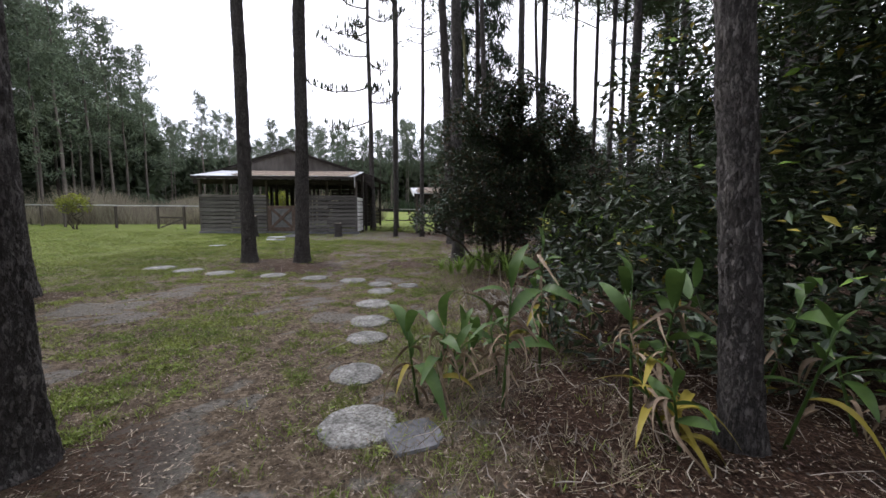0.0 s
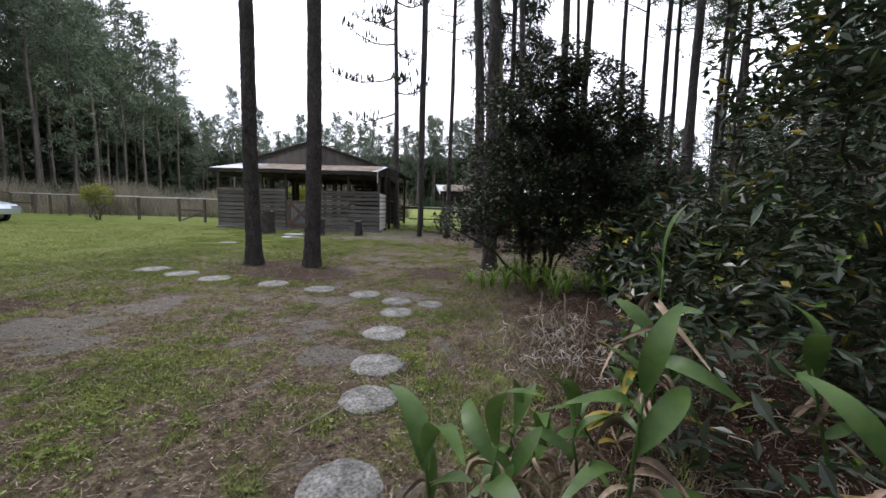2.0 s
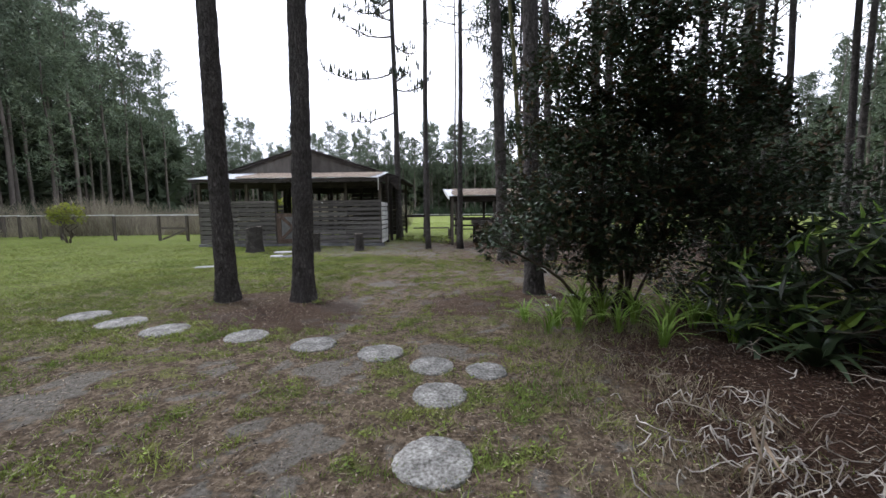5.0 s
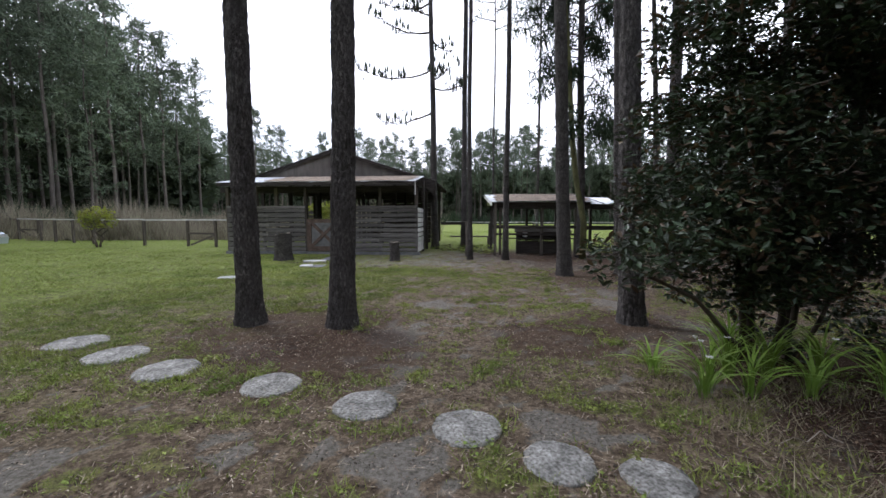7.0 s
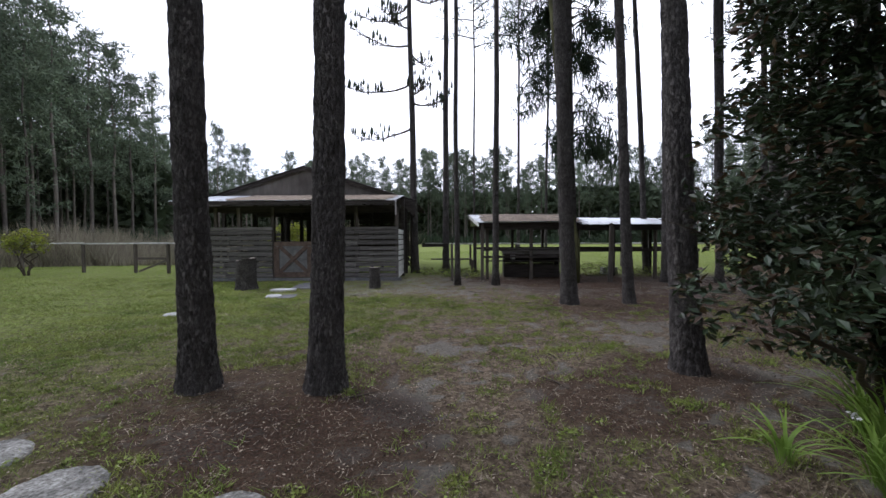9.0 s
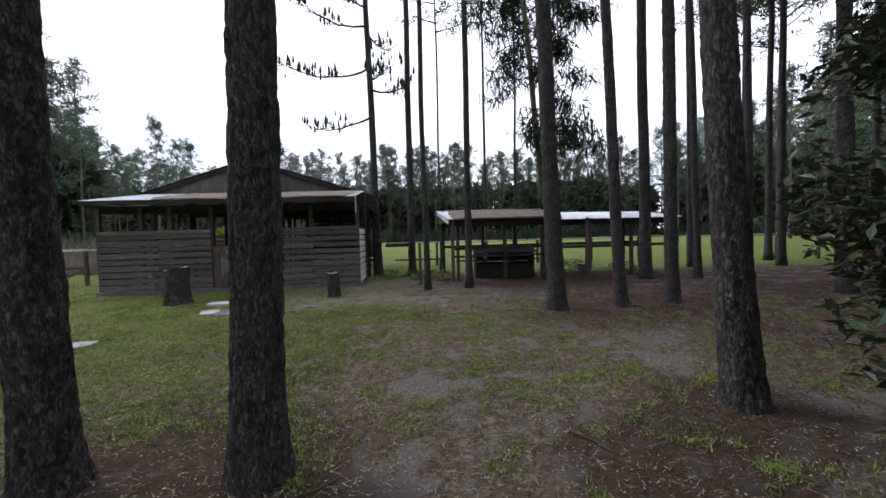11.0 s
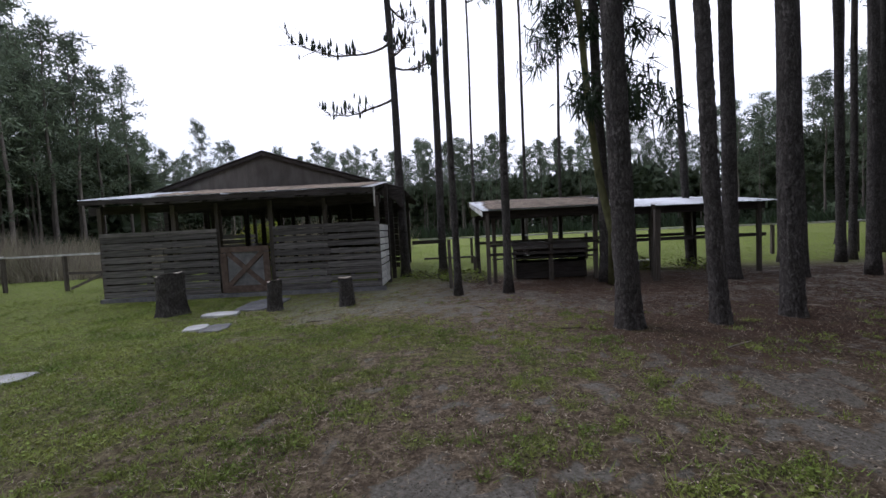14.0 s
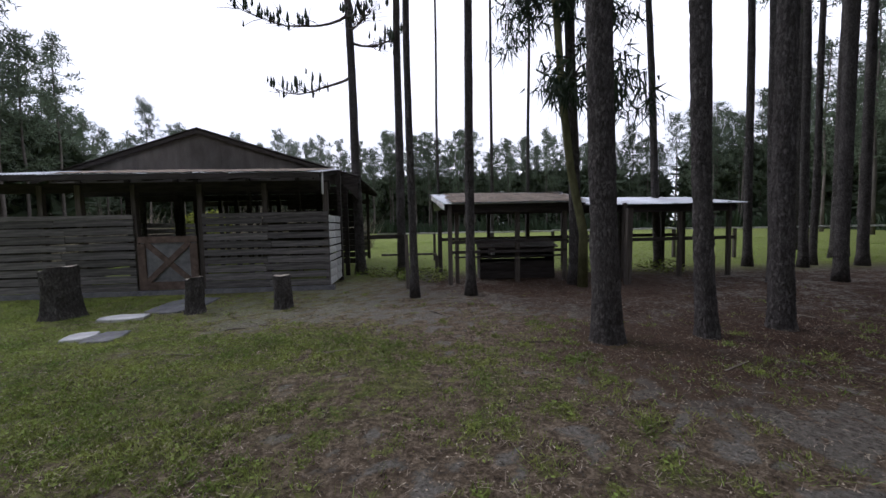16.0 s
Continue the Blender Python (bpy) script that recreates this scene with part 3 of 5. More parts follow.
# the tree with drooping dark needles, and the mossy leaning trunk
t = thing("drooping_pine_tree", "dark double-trunked pine hung with drooping needles beside the open shed", "tree", (1.1, 19.6, 0))
pine_trunk_geo(0.28, (-0.02, 0), 15, 6.4, 14, 0.4, 0.08).part("trunk", M["bark"], t, smooth=True)
g = Geo().tube([(-0.02, -0.5, 0), (0.0, -0.5, 1.2), (-0.28, -0.5, 2.6), (-0.45, -0.5, 4), (-0.6, -0.4, 6.5), (-0.9, -0.3, 10)], [0.12, 0.1, 0.09, 0.085, 0.08, 0.06], 10)
g.part("second_trunk", M["bark_moss"], t, "mossy leaning stem", smooth=True)
wood, tips = Geo(), []
for k in range(54):
    z = rng.uniform(4.4, 13.5)
    side = rng.choice((2.9, 3.3, 0.1, 5.8, 1.4, 4.4))
    pts = branch_pts((-0.02 * z, 0, z), side + rng.uniform(-0.5, 0.5), 0.35, rng.uniform(0.8, 2.3), 5, -1.5)
    wood.tube(pts, [0.03, 0.026, 0.02, 0.015, 0.01, 0.006], 4, cap=False)
    for p in pts[2:]:
        for _ in range(4):
            tips.append(p + Vector((rng.gauss(0, 0.12), rng.gauss(0, 0.12), -rng.uniform(0, 0.6))))
tagged(wood.part("branchwork", M["twig"], t), kind="stuff")
gg = np.random.default_rng(5)
c = np.repeat(np.array([tuple(p) for p in tips]), 14, 0) + gg.normal(size=(len(tips) * 14, 3)) * 0.1
dd = np.array((0, 0, -0.8)) + gg.normal(size=c.shape) * 0.55
ss = gg.normal(size=c.shape) * 0.014
vv = np.stack([c - ss, c + ss, c + dd * gg.uniform(0.2, 0.42, (len(c), 1))], 1).reshape(-1, 3)
g = Geo()
g.v = vv.tolist()
g.f = (np.arange(len(c))[:, None] * 3 + np.arange(3)).tolist()
g.part("crown", M["needle_dark"], t)


# ---- barn ----
BARN = thing("barn", "old open-sided timber barn with slatted board walls and porch roof", "barn", (-12.06, 19.07, 0), math.atan2(0.0678, 0.9977))
BW = 7.38


def board_wall(parent, p0, p1, zlo, n, pitch, height, mat, thick=0.028, pieces=2, seed=3, name="board", skip=()):
    """Horizontal slats from p0 to p1 (x, y of the parent), n of them upward from zlo, each an uneven plank."""
    r = random.Random(seed)
    d = Vector((p1[0] - p0[0], p1[1] - p0[1], 0))
    ln, rz = d.length, math.atan2(d.y, d.x)
    d.normalize()
    nrm = Vector((-d.y, d.x, 0))
    for k in range(n):
        if k in skip:
            continue
        cuts = [0] + sorted(ln * (j / pieces + r.uniform(-0.04, 0.04)) for j in range(1, pieces)) + [ln]
        for a, b in zip(cuts, cuts[1:]):
            c = Vector((p0[0], p0[1], 0)) + d * (a + b) / 2
            tilt = r.uniform(-0.006, 0.006)
            g = Geo().box((0, 0, 0), (b - a - 0.008, thick, height * r.uniform(0.86, 1.04)), rz, tilt, r.uniform(-0.05, 0.05), 0.006, r)
            g.part(name, mat, parent, loc=(c.x + nrm.x * r.uniform(-0.008, 0.008), c.y + nrm.y * r.uniform(-0.008, 0.008), zlo + pitch * (k + 0.5) + r.uniform(-0.008, 0.008)))


def post(parent, x, y, z0, z1, w=0.11, mat="post", name="post", lean=0.0):
    g = Geo().box((0, 0, (z1 + z0) / 2), (w, w, z1 - z0), rng.uniform(-0.1, 0.1), lean + rng.uniform(-0.006, 0.006), rng.uniform(-0.006, 0.006), 0.008)
    return g.part(name, M[mat], parent, loc=(x, y, 0))


def beam(parent, a, b, w, h, mat="dark_wood", name="beam"):
    a, b = Vector(a), Vector(b)
    d = b - a
    g = Geo().box((0, 0, 0), (d.length, w, h), math.atan2(d.y, d.x), -math.atan2(d.z, math.hypot(d.x, d.y)), 0, 0.004)
    return g.part(name, M[mat], parent, loc=tuple((a + b) / 2))


def corrugated(corner, along, up, sheet, pitch=0.076, amp=0.011, thick=0.004):
    """A ribbed sheet from corner, spanned by two vectors; the ribs run with up."""
    c, a, u = Vector(corner), Vector(along), Vector(up)
    nrm = a.cross(u).normalized()
    n = max(4, int(a.length / pitch * 4))
    g = Geo()
    vs, fs = [], []
    for i in range(n + 1):
        z = amp * math.sin(i * math.pi / 2)
        for q in (0, 1):
            sag = 0.012 * noise.noise(Vector((i * 0.11, q * 3.0, sheet)))
            p = c + a * i / n + u * q + nrm * (z + sag)
            vs += [p, p - nrm * thick]
    for i in range(n):
        k = 4 * i
        fs += [(k, k + 4, k + 6, k + 2), (k + 1, k + 3, k + 7, k + 5), (k, k + 1, k + 5, k + 4), (k + 2, k + 6, k + 7, k + 3)]
    return g.add(vs, fs)


def litter_patch(parent, corner, along, up, n, seed, lift=0.012):
    """A ragged, lumpy blanket of needles lying on a roof sheet."""
    c, a, u = Vector(corner), Vector(along), Vector(up)
    nrm = a.cross(u).normalized()
    if nrm.z < 0:
        nrm = -nrm
    nx, ny = int(a.length / 0.07), max(4, int(u.length / 0.09))
    vs, fs = [], []
    for j in range(ny + 1):
        for i in range(nx + 1):
            f, q = i / nx, j / ny
            p = c + a * f + u * q
            h = lift + 0.03 * abs(noise.noise(Vector((i * 0.25, j * 0.25, seed)))) + 0.012 * noise.noise(Vector((i * 0.9, j * 0.9, seed)))
            vs.append(p + nrm * h)
    for j in range(ny):
        for i in range(nx):
            f, q = (i + 0.5) / nx, (j + 0.5) / ny
            e = min(f, 1 - f, q * 1.5 + 0.02, 1 - q + 0.2)
            if noise.noise(Vector((i * 0.18, j * 0.3, seed + 9))) + e * 9 < 0.25:
                continue
            k = j * (nx + 1) + i
            fs.append((k, k + 1, k + nx + 2, k + nx + 1))
    Geo().add(vs, fs).part("roof_litter", M["litter"], parent, "brown pine litter lying on the sheets", smooth=True)


# front walls, gate
for x0, x1, s in ((0.0, 3.1, 4), (4.58, BW, 5)):
    board_wall(BARN, (x0, 0), (x1, 0), 0.1, 9, 0.183, 0.152, M["board"], seed=s)
beam(BARN, (-0.05, -0.02, 0.05), (BW + 0.1, -0.02, 0.05), 0.16, 0.1, "slab_dark", "sill")
for x in (0.0, 1.15, 1.95, 3.1, 4.52, 5.95, BW):
    post(BARN, x + (0.0 if x < BW else -0.06), 0.09, 0.0, 2.5)
GATE = tagged(new("gate"), "half-height barn gate with brown X-braced frame and grey panel")
GATE.parent = BARN
GATE.location = (3.17, -0.02, 0.0)
gw, gb, gt = 1.28, 0.12, 1.33
Geo().box((gw / 2, 0.02, (gb + gt) / 2), (gw - 0.1, 0.012, gt - gb - 0.1)).part("panel", M["gate_panel"], GATE, "weathered grey panel")
for c, s in (((gw / 2, 0, gt - 0.07), (gw, 0.035, 0.14)), ((gw / 2, 0, gb + 0.09), (gw, 0.035, 0.18)), ((0.08, -0.002, (gb + gt) / 2), (0.16, 0.035, gt - gb - 0.33)), ((gw - 0.08, -0.002, (gb + gt) / 2), (0.16, 0.035, gt - gb - 0.33))):
    Geo().box(c, s, jit=0.004).part("rail", M["gate_wood"], GATE)
diag = math.atan2(gt - gb - 0.32, gw - 0.32)
dl = math.hypot(gt - gb - 0.32, gw - 0.32)
Geo().box((gw / 2, -0.004, (gb + gt) / 2 + 0.02), (dl, 0.03, 0.12), 0, -diag, 0, 0.003).part("brace", M["gate_wood"], GATE)
Geo().box((gw / 2, 0.004, (gb + gt) / 2 + 0.02), (dl, 0.026, 0.12), 0, diag, 0, 0.003).part("brace", M["gate_wood"], GATE)

# side walls, back walls, inner posts
DEEP = 8.6
board_wall(BARN, (BW, 0.06), (BW, 1.5), 0.1, 9, 0.183, 0.16, M["whitewash"], seed=8, pieces=1)
post(BARN, BW, 1.56, 0, 2.9, 0.1, "dark_wood")
board_wall(BARN, (0.0, 0.06), (0.0, DEEP), 0.1, 8, 0.205, 0.17, M["board"], seed=10, pieces=3)
board_wall(BARN, (0.0, DEEP), (BW, DEEP), 0.1, 5, 0.24, 0.17, M["board"], seed=11, pieces=3)
# partitions, inner posts and plates take the timber colour with indoor shade in it
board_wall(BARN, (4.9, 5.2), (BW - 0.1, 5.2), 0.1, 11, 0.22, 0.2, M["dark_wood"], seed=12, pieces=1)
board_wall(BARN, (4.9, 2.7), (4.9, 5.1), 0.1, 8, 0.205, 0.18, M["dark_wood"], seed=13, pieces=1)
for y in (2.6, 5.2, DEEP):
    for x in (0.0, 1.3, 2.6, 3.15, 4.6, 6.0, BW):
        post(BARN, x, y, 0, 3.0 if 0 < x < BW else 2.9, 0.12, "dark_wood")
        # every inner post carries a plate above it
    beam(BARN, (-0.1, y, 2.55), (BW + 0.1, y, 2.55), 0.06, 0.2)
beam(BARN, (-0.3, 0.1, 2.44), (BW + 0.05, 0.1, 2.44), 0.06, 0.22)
beam(BARN, (0, 0, 1.78), (3.1, 0, 1.78), 0.05, 0.09, "board", "rail")
beam(BARN, (4.58, 0, 1.78), (BW, 0, 1.78), 0.05, 0.09, "board", "rail")

# porch roof
pe, ph = Vector((-0.12, -0.45, 2.68)), Vector((0, 2.85, 0.46))
PL = BW + 0.06
for k in range(9):
    x = pe.x + 0.15 + k * (PL - 0.3) / 8
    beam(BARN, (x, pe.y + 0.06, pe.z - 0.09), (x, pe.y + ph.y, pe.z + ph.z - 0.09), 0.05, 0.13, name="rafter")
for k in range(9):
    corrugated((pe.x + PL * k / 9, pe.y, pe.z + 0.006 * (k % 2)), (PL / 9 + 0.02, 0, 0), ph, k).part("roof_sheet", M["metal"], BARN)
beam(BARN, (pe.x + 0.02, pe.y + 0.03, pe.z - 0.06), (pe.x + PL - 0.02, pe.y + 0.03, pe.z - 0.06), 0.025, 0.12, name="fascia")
litter_patch(BARN, (pe.x + 1.5, pe.y + 0.03, pe.z + 0.004), (PL - 1.55, 0, 0), ph * 0.97, 1, 3.0, 0.02)
Geo().box((pe.x + PL + 0.015, pe.y + 0.2, pe.z - 0.22), (0.025, 0.12, 0.5), 0, 0, 0.0, 0.005).part("trim_board", M["whitewash"], BARN, "pale end board")

# gabled main roof
ridge = Vector((BW - 4.08, 2.5, 4.36))
rise = 0.316
for sgn in (-1, 1):
    run = 4.48
    n = 6
    for k in range(n):
        ya, yb = ridge.y + (DEEP - 1.9) * k / n, (DEEP - 1.9) / n
        g = Geo()
        a, u = Vector((0, yb + 0.02, 0)), Vector((sgn * run, 0, -rise * run))
        if sgn > 0:
            g = corrugated((ridge.x, ya + yb, ridge.z), -a, u, k)
        else:
            g = corrugated((ridge.x, ya, ridge.z), a, u, k)
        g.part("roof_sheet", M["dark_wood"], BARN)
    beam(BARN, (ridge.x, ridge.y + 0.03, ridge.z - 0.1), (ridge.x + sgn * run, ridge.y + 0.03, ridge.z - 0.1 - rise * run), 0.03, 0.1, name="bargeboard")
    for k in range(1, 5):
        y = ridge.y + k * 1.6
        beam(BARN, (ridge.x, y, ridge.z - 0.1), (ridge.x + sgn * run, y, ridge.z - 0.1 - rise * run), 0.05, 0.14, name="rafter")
# plywood gable in sheets
gz = 2.72
gx0, gx1 = ridge.x - 4.1, ridge.x + 4.1
edges = np.linspace(gx0, gx1, 8)
for a, b in zip(edges, edges[1:]):
    za, zb = ridge.z - 0.06 - rise * abs(a - ridge.x), ridge.z - 0.06 - rise * abs(b - ridge.x)
    y0, y1 = 2.62, 2.64
    a, b = a + 0.003, b - 0.003
    pts = [(a, gz), (b, gz), (b, max(zb, gz + 0.01)), (a, max(za, gz + 0.01))]
    if a < ridge.x < b:
        pts = [(a, gz), (b, gz), (b, zb), (ridge.x, ridge.z - 0.06), (a, za)]
    m_ = len(pts)
    vs = [(x, y0, z) for x, z in pts] + [(x, y1, z) for x, z in pts]
    Geo().add(vs, [tuple(range(m_)), tuple(range(2 * m_ - 1, m_ - 1, -1))] + [(i, i + m_, (i + 1) % m_ + m_, (i + 1) % m_) for i in range(m_)]).part("gable_panel", M["ply"], BARN)
# hanging eave panel on the shed side
ex = BW + 0.38
Geo().add([(ex, 2.52, 2.93), (ex, 2.52, 2.27), (ex - 0.45, 2.52, 2.72), (ex - 0.45, 2.52, 3.05), (ex, 2.56, 2.93), (ex, 2.56, 2.27), (ex - 0.45, 2.56, 2.72), (ex - 0.45, 2.56, 3.05)],
          [(0, 3, 2, 1), (4, 5, 6, 7), (0, 1, 5, 4), (1, 2, 6, 5), (2, 3, 7, 6), (3, 0, 4, 7)]).part("eave_panel", M["dark_wood"], BARN)

# ---- open shed ----
SHED = thing("open_shed", "low open timber shed with metal roof under brown litter", "shed", (0.02, 0.12, 0))
for x, y in ((-1.88, 19.7), (-0.19, 20.0), (1.0, 20.05), (2.43, 19.9), (4.03, 20.25), (5.3, 20.25), (-1.7, 20.0)):
    post(SHED, x, y, 0, 1.9, 0.095)
for x, y in ((-2.1, 22.3), (-0.6, 22.4), (0.6, 22.4), (1.7, 22.4), (2.96, 21.2), (4.7, 22.2), (5.4, 22.3), (2.0, 22.4)):
    post(SHED, x, y, 0, 1.9, 0.1, "dark_wood")
post(SHED, 2.2, 19.2, 0, 1.75, 0.12, lean=0.03)
beam(SHED, (-2.0, 19.75, 1.84), (1.5, 20.0, 1.84), 0.05, 0.2)
beam(SHED, (1.5, 20.0, 1.76), (5.45, 20.25, 1.76), 0.05, 0.18)
beam(SHED, (-2.1, 22.3, 1.84), (5.45, 22.4, 1.8), 0.05, 0.16)
# rails coloured darker than the posts to stand for shade under the shed roof
for z in (0.62, 0.86):
    beam(SHED, (-1.85, 19.75, z + 0.16), (1.05, 20.0, z + 0.16), 0.035, 0.07, "dark_wood", "rail")
beam(SHED, (1.0, 20.1, 0.98), (5.5, 20.3, 0.98), 0.035, 0.09, "dark_wood", "rail")
beam(SHED, (-2.1, 22.35, 1.0), (5.4, 22.35, 1.0), 0.035, 0.09, "dark_wood", "rail")
rb = Vector((-1.95, 19.55, 1.95))
for k in range(5):
    w = 3.65 / 5
    corrugated((rb.x + w * k - 0.05, rb.y + 0.25 * k / 5, rb.z + 0.004 * (k % 2)), (w + 0.02, 0.05, 0), (-0.35, 1.45, 0.33), 20 + k).part("roof_sheet", M["metal"], SHED)
    corrugated((-2.3 + w * k, 22.45, 1.9), (w + 0.02, 0.0, 0), (-0.1, -1.45, 0.38), 30 + k).part("roof_sheet", M["metal"], SHED)
litter_patch(SHED, (rb.x + 0.05, rb.y + 0.03, rb.z + 0.01), (3.45, 0.24, 0), (-0.33, 1.4, 0.32), 1, 8.0, 0.02)
for k in range(5):
    w = 4.2 / 5
    corrugated((1.45 + w * k, 19.8 + 0.3 * k / 5, 1.87 + 0.004 * (k % 2)), (w + 0.02, 0.06, 0), (0.0, 2.6, 0.34 - 0.01 * k), 40 + k).part("roof_sheet", M["metal"], SHED)
litter_patch(SHED, (1.5, 20.3, 1.92), (1.6, 0.1, 0), (0, 1.6, 0.1), 1, 15.0, 0.015)
beam(SHED, (-2.0, 19.62, 1.86), (-2.32, 21.0, 2.2), 0.03, 0.12, "whitewash", "bargeboard")
beam(SHED, (-2.32, 21.0, 2.2), (-2.3, 22.4, 1.86), 0.03, 0.12, "dark_wood", "bargeboard")
# stall boards inside the shed
bunk = thing("feed_bunk", "old timber feed bunk coloured dark as shed shade, with sloping lid on the shed floor", "feeder", (-0.08, 21.0, 0))
for z, h in ((0.13, 0.22), (0.36, 0.2)):
    Geo().box((0, -0.38, z), (1.95, 0.035, h), jit=0.006).part("front_board", M["dark_wood"], bunk)
for z in (0.13, 0.36, 0.59, 0.82):
    Geo().box((0, 0.4, z), (1.95, 0.035, 0.215), jit=0.006).part("back_board", M["dark_wood"], bunk)
for x in (-0.96, 0.96):
    Geo().box((x, 0.0, 0.45), (0.04, 0.72, 0.86), jit=0.006).part("side_board", M["dark_wood"], bunk)
Geo().box((0, 0.0, 0.93), (2.1, 0.95, 0.03), rx=0.2, jit=0.005).part("lid", M["post"], bunk, "sloping grey lid")
Geo().box((0, 0.0, 0.06), (1.9, 0.74, 0.03)).part("bottom_board", M["dark_wood"], bunk)
beam(SHED, (-1.75, 20.45, 0.6), (1.2, 20.55, 0.6), 0.12, 0.035, "dark_wood", "shelf_rail")

# ---- fences ----
def rail_fence(name, label, pts, z, mat_rail, every, post_h=None):
    f = thing(name, label, "fence", (0, 0, 0))
    for a, b in zip(pts, pts[1:]):
        a, b = Vector((*a, 0)), Vector((*b, 0))
        n = max(1, round((b - a).length / every))
        for k in range(n):
            p, q = a.lerp(b, k / n), a.lerp(b, (k + 1) / n)
            beam(f, (p.x, p.y, z + rng.uniform(-0.015, 0.015)), (q.x, q.y, z + rng.uniform(-0.015, 0.015)), 0.11, 0.06, mat_rail, "rail")
            post(f, q.x, q.y, 0, z - 0.03, 0.1, "post")
    return f


FL = rail_fence("rail_fence", "long weathered timber rail fence on posts along the field", [(-12.4, 21.9), (-14.9, 21.95), (-16.5, 22.1), (-19.0, 22.2), (-22.4, 22.6), (-29.0, 24.9), (-31.6, 25.7)], 1.27, "whitewash", 2.6)
beam(FL, (-14.9, 21.95, 0.62), (-16.5, 22.1, 0.62), 0.04, 0.09, "post", "brace")
beam(FL, (-14.95, 21.9, 0.55), (-16.3, 22.05, 0.08), 0.04, 0.08, "post", "brace")
beam(FL, (-29.0, 24.9, 0.62), (-31.6, 25.7, 0.62), 0.04, 0.1, "post", "brace")
beam(FL, (-29.2, 24.9, 0.15), (-31.4, 25.6, 0.6), 0.04, 0.1, "post", "brace")
post(FL, -28.6, 24.75, 0, 1.25, 0.13)
beam(FL, (-31.6, 25.7, 1.27), (-50, 31, 1.27), 0.1, 0.06, "post", "rail")
FR = rail_fence("rail_fence", "pale-topped timber rail fence across the back of the pasture", [(-4.6, 26.3), (0, 26.5), (5, 26.0), (9.0, 25.0), (14, 24.0), (22, 22.0), (30, 19)], 1.12, "whitewash", 2.6)


SR = rail_fence("rail_fence", "short dark rail fence joining barn and shed", [(-3.9, 22.6), (-2.2, 22.5)], 0.55, "post", 1.8)
beam(SR, (-4.2, 22.0, 1.13), (-3.2, 22.4, 1.13), 0.1, 0.12, "dark_wood", "rail")
post(SR, -2.87, 19.4, 0, 1.25, 0.08)

# ---- stumps, slabs and stepping stones ----
def stump(x, y, d, h, label, seed, split=0.0):
    t = thing("tree_stump", label, "stump", (x, y, 0), group="stumps in front of the barn")
    g = Geo()
    n, seg = 7, 18
    r = random.Random(seed)
    pts = [(0, 0, -0.04 + (h + 0.04) * i / n) for i in range(n + 1)]
    g.tube(pts, [d / 2 * (1 + 0.28 * math.exp(-i * 0.9)) for i in range(n + 1)], seg, 0.16, seed=seed)
    for i in range(seg):
        x_, y_, z_ = g.v[n * seg + i]
        g.v[n * seg + i] = (x_, y_, z_ + split * (1 if x_ > 0 else -0.4) + r.uniform(-0.01, 0.01))
    g.part("bark", M["bark"], t, smooth=False)
    top = Geo()
    ring = [Vector(p) for p in g.v[n * seg:(n + 1) * seg]]
    top.add([p * 1.0 + Vector((0, 0, 0.006)) - Vector((p.x * 0.08, p.y * 0.08, 0)) for p in ring], [tuple(range(seg))])
    top.part("cut_face", M["cutwood"], t, "pale sawn face")


stump(-8.62, 17.1, 0.52, 0.84, "broad split tree stump with grey bark beside the slab path", 1.0, 0.05)
stump(-6.5, 17.35, 0.3, 0.6, "narrow tree stump with a pale sawn top before the gate", 2.0, 0.03)
stump(-5.0, 17.5, 0.3, 0.6, "short grey tree stump standing before the barn wall", 3.0)


def slab(x, y, sx, sy, rz, mat, label, th=0.045, seed=0):
    g = Geo()
    r = random.Random(seed)
    n = 10
    ring = []
    for i in range(n):
        a = 2 * math.pi * i / n + 0.2
        c, s = math.cos(a), math.sin(a)
        k = 1 / max(abs(c), abs(s)) ** 0.8
        ring.append((c * k * sx / 2 * r.uniform(0.9, 1.02), s * k * sy / 2 * r.uniform(0.9, 1.02)))
    vs = [(a, b, -0.02) for a, b in ring] + [(a, b, th - 0.012) for a, b in ring] + [(a * 0.96, b * 0.96, th) for a, b in ring]
    fs = [tuple(range(2 * n, 3 * n))]
    for q in (0, n):
        fs += [(q + i, q + (i + 1) % n, q + n + (i + 1) % n, q + n + i) for i in range(n)]
    ob = new("paving_slab", g.add(vs, fs).mesh("paving_slab", mat))
    ob.location, ob.rotation_euler = (x, y, 0), (0, 0, rz)
    tagged(ob, label, "paving slab", "slabs towards the gate")


slab(-7.42, 16.9, 0.72, 0.42, 0.1, M["slab"], "pale rectangular concrete slab lying in the thin grass", seed=1)
slab(-7.1, 15.75, 0.36, 0.45, 0.3, M["slab"], "pale worn slab half sunk in the grass", seed=2)
slab(-6.75, 15.75, 0.45, 0.6, 0.3, M["slab_dark"], "dark damp slab beside a pale one", 0.03, seed=3)
slab(-7.1, 18.0, 0.9, 1.5, 0.07, M["slab_dark"], "dark damp slab below the barn gate", 0.03, seed=4)
slab(-7.82, 13.5, 0.5, 0.4, 0.2, M["slab"], "pale flat slab lying in green grass", 0.025, seed=5)

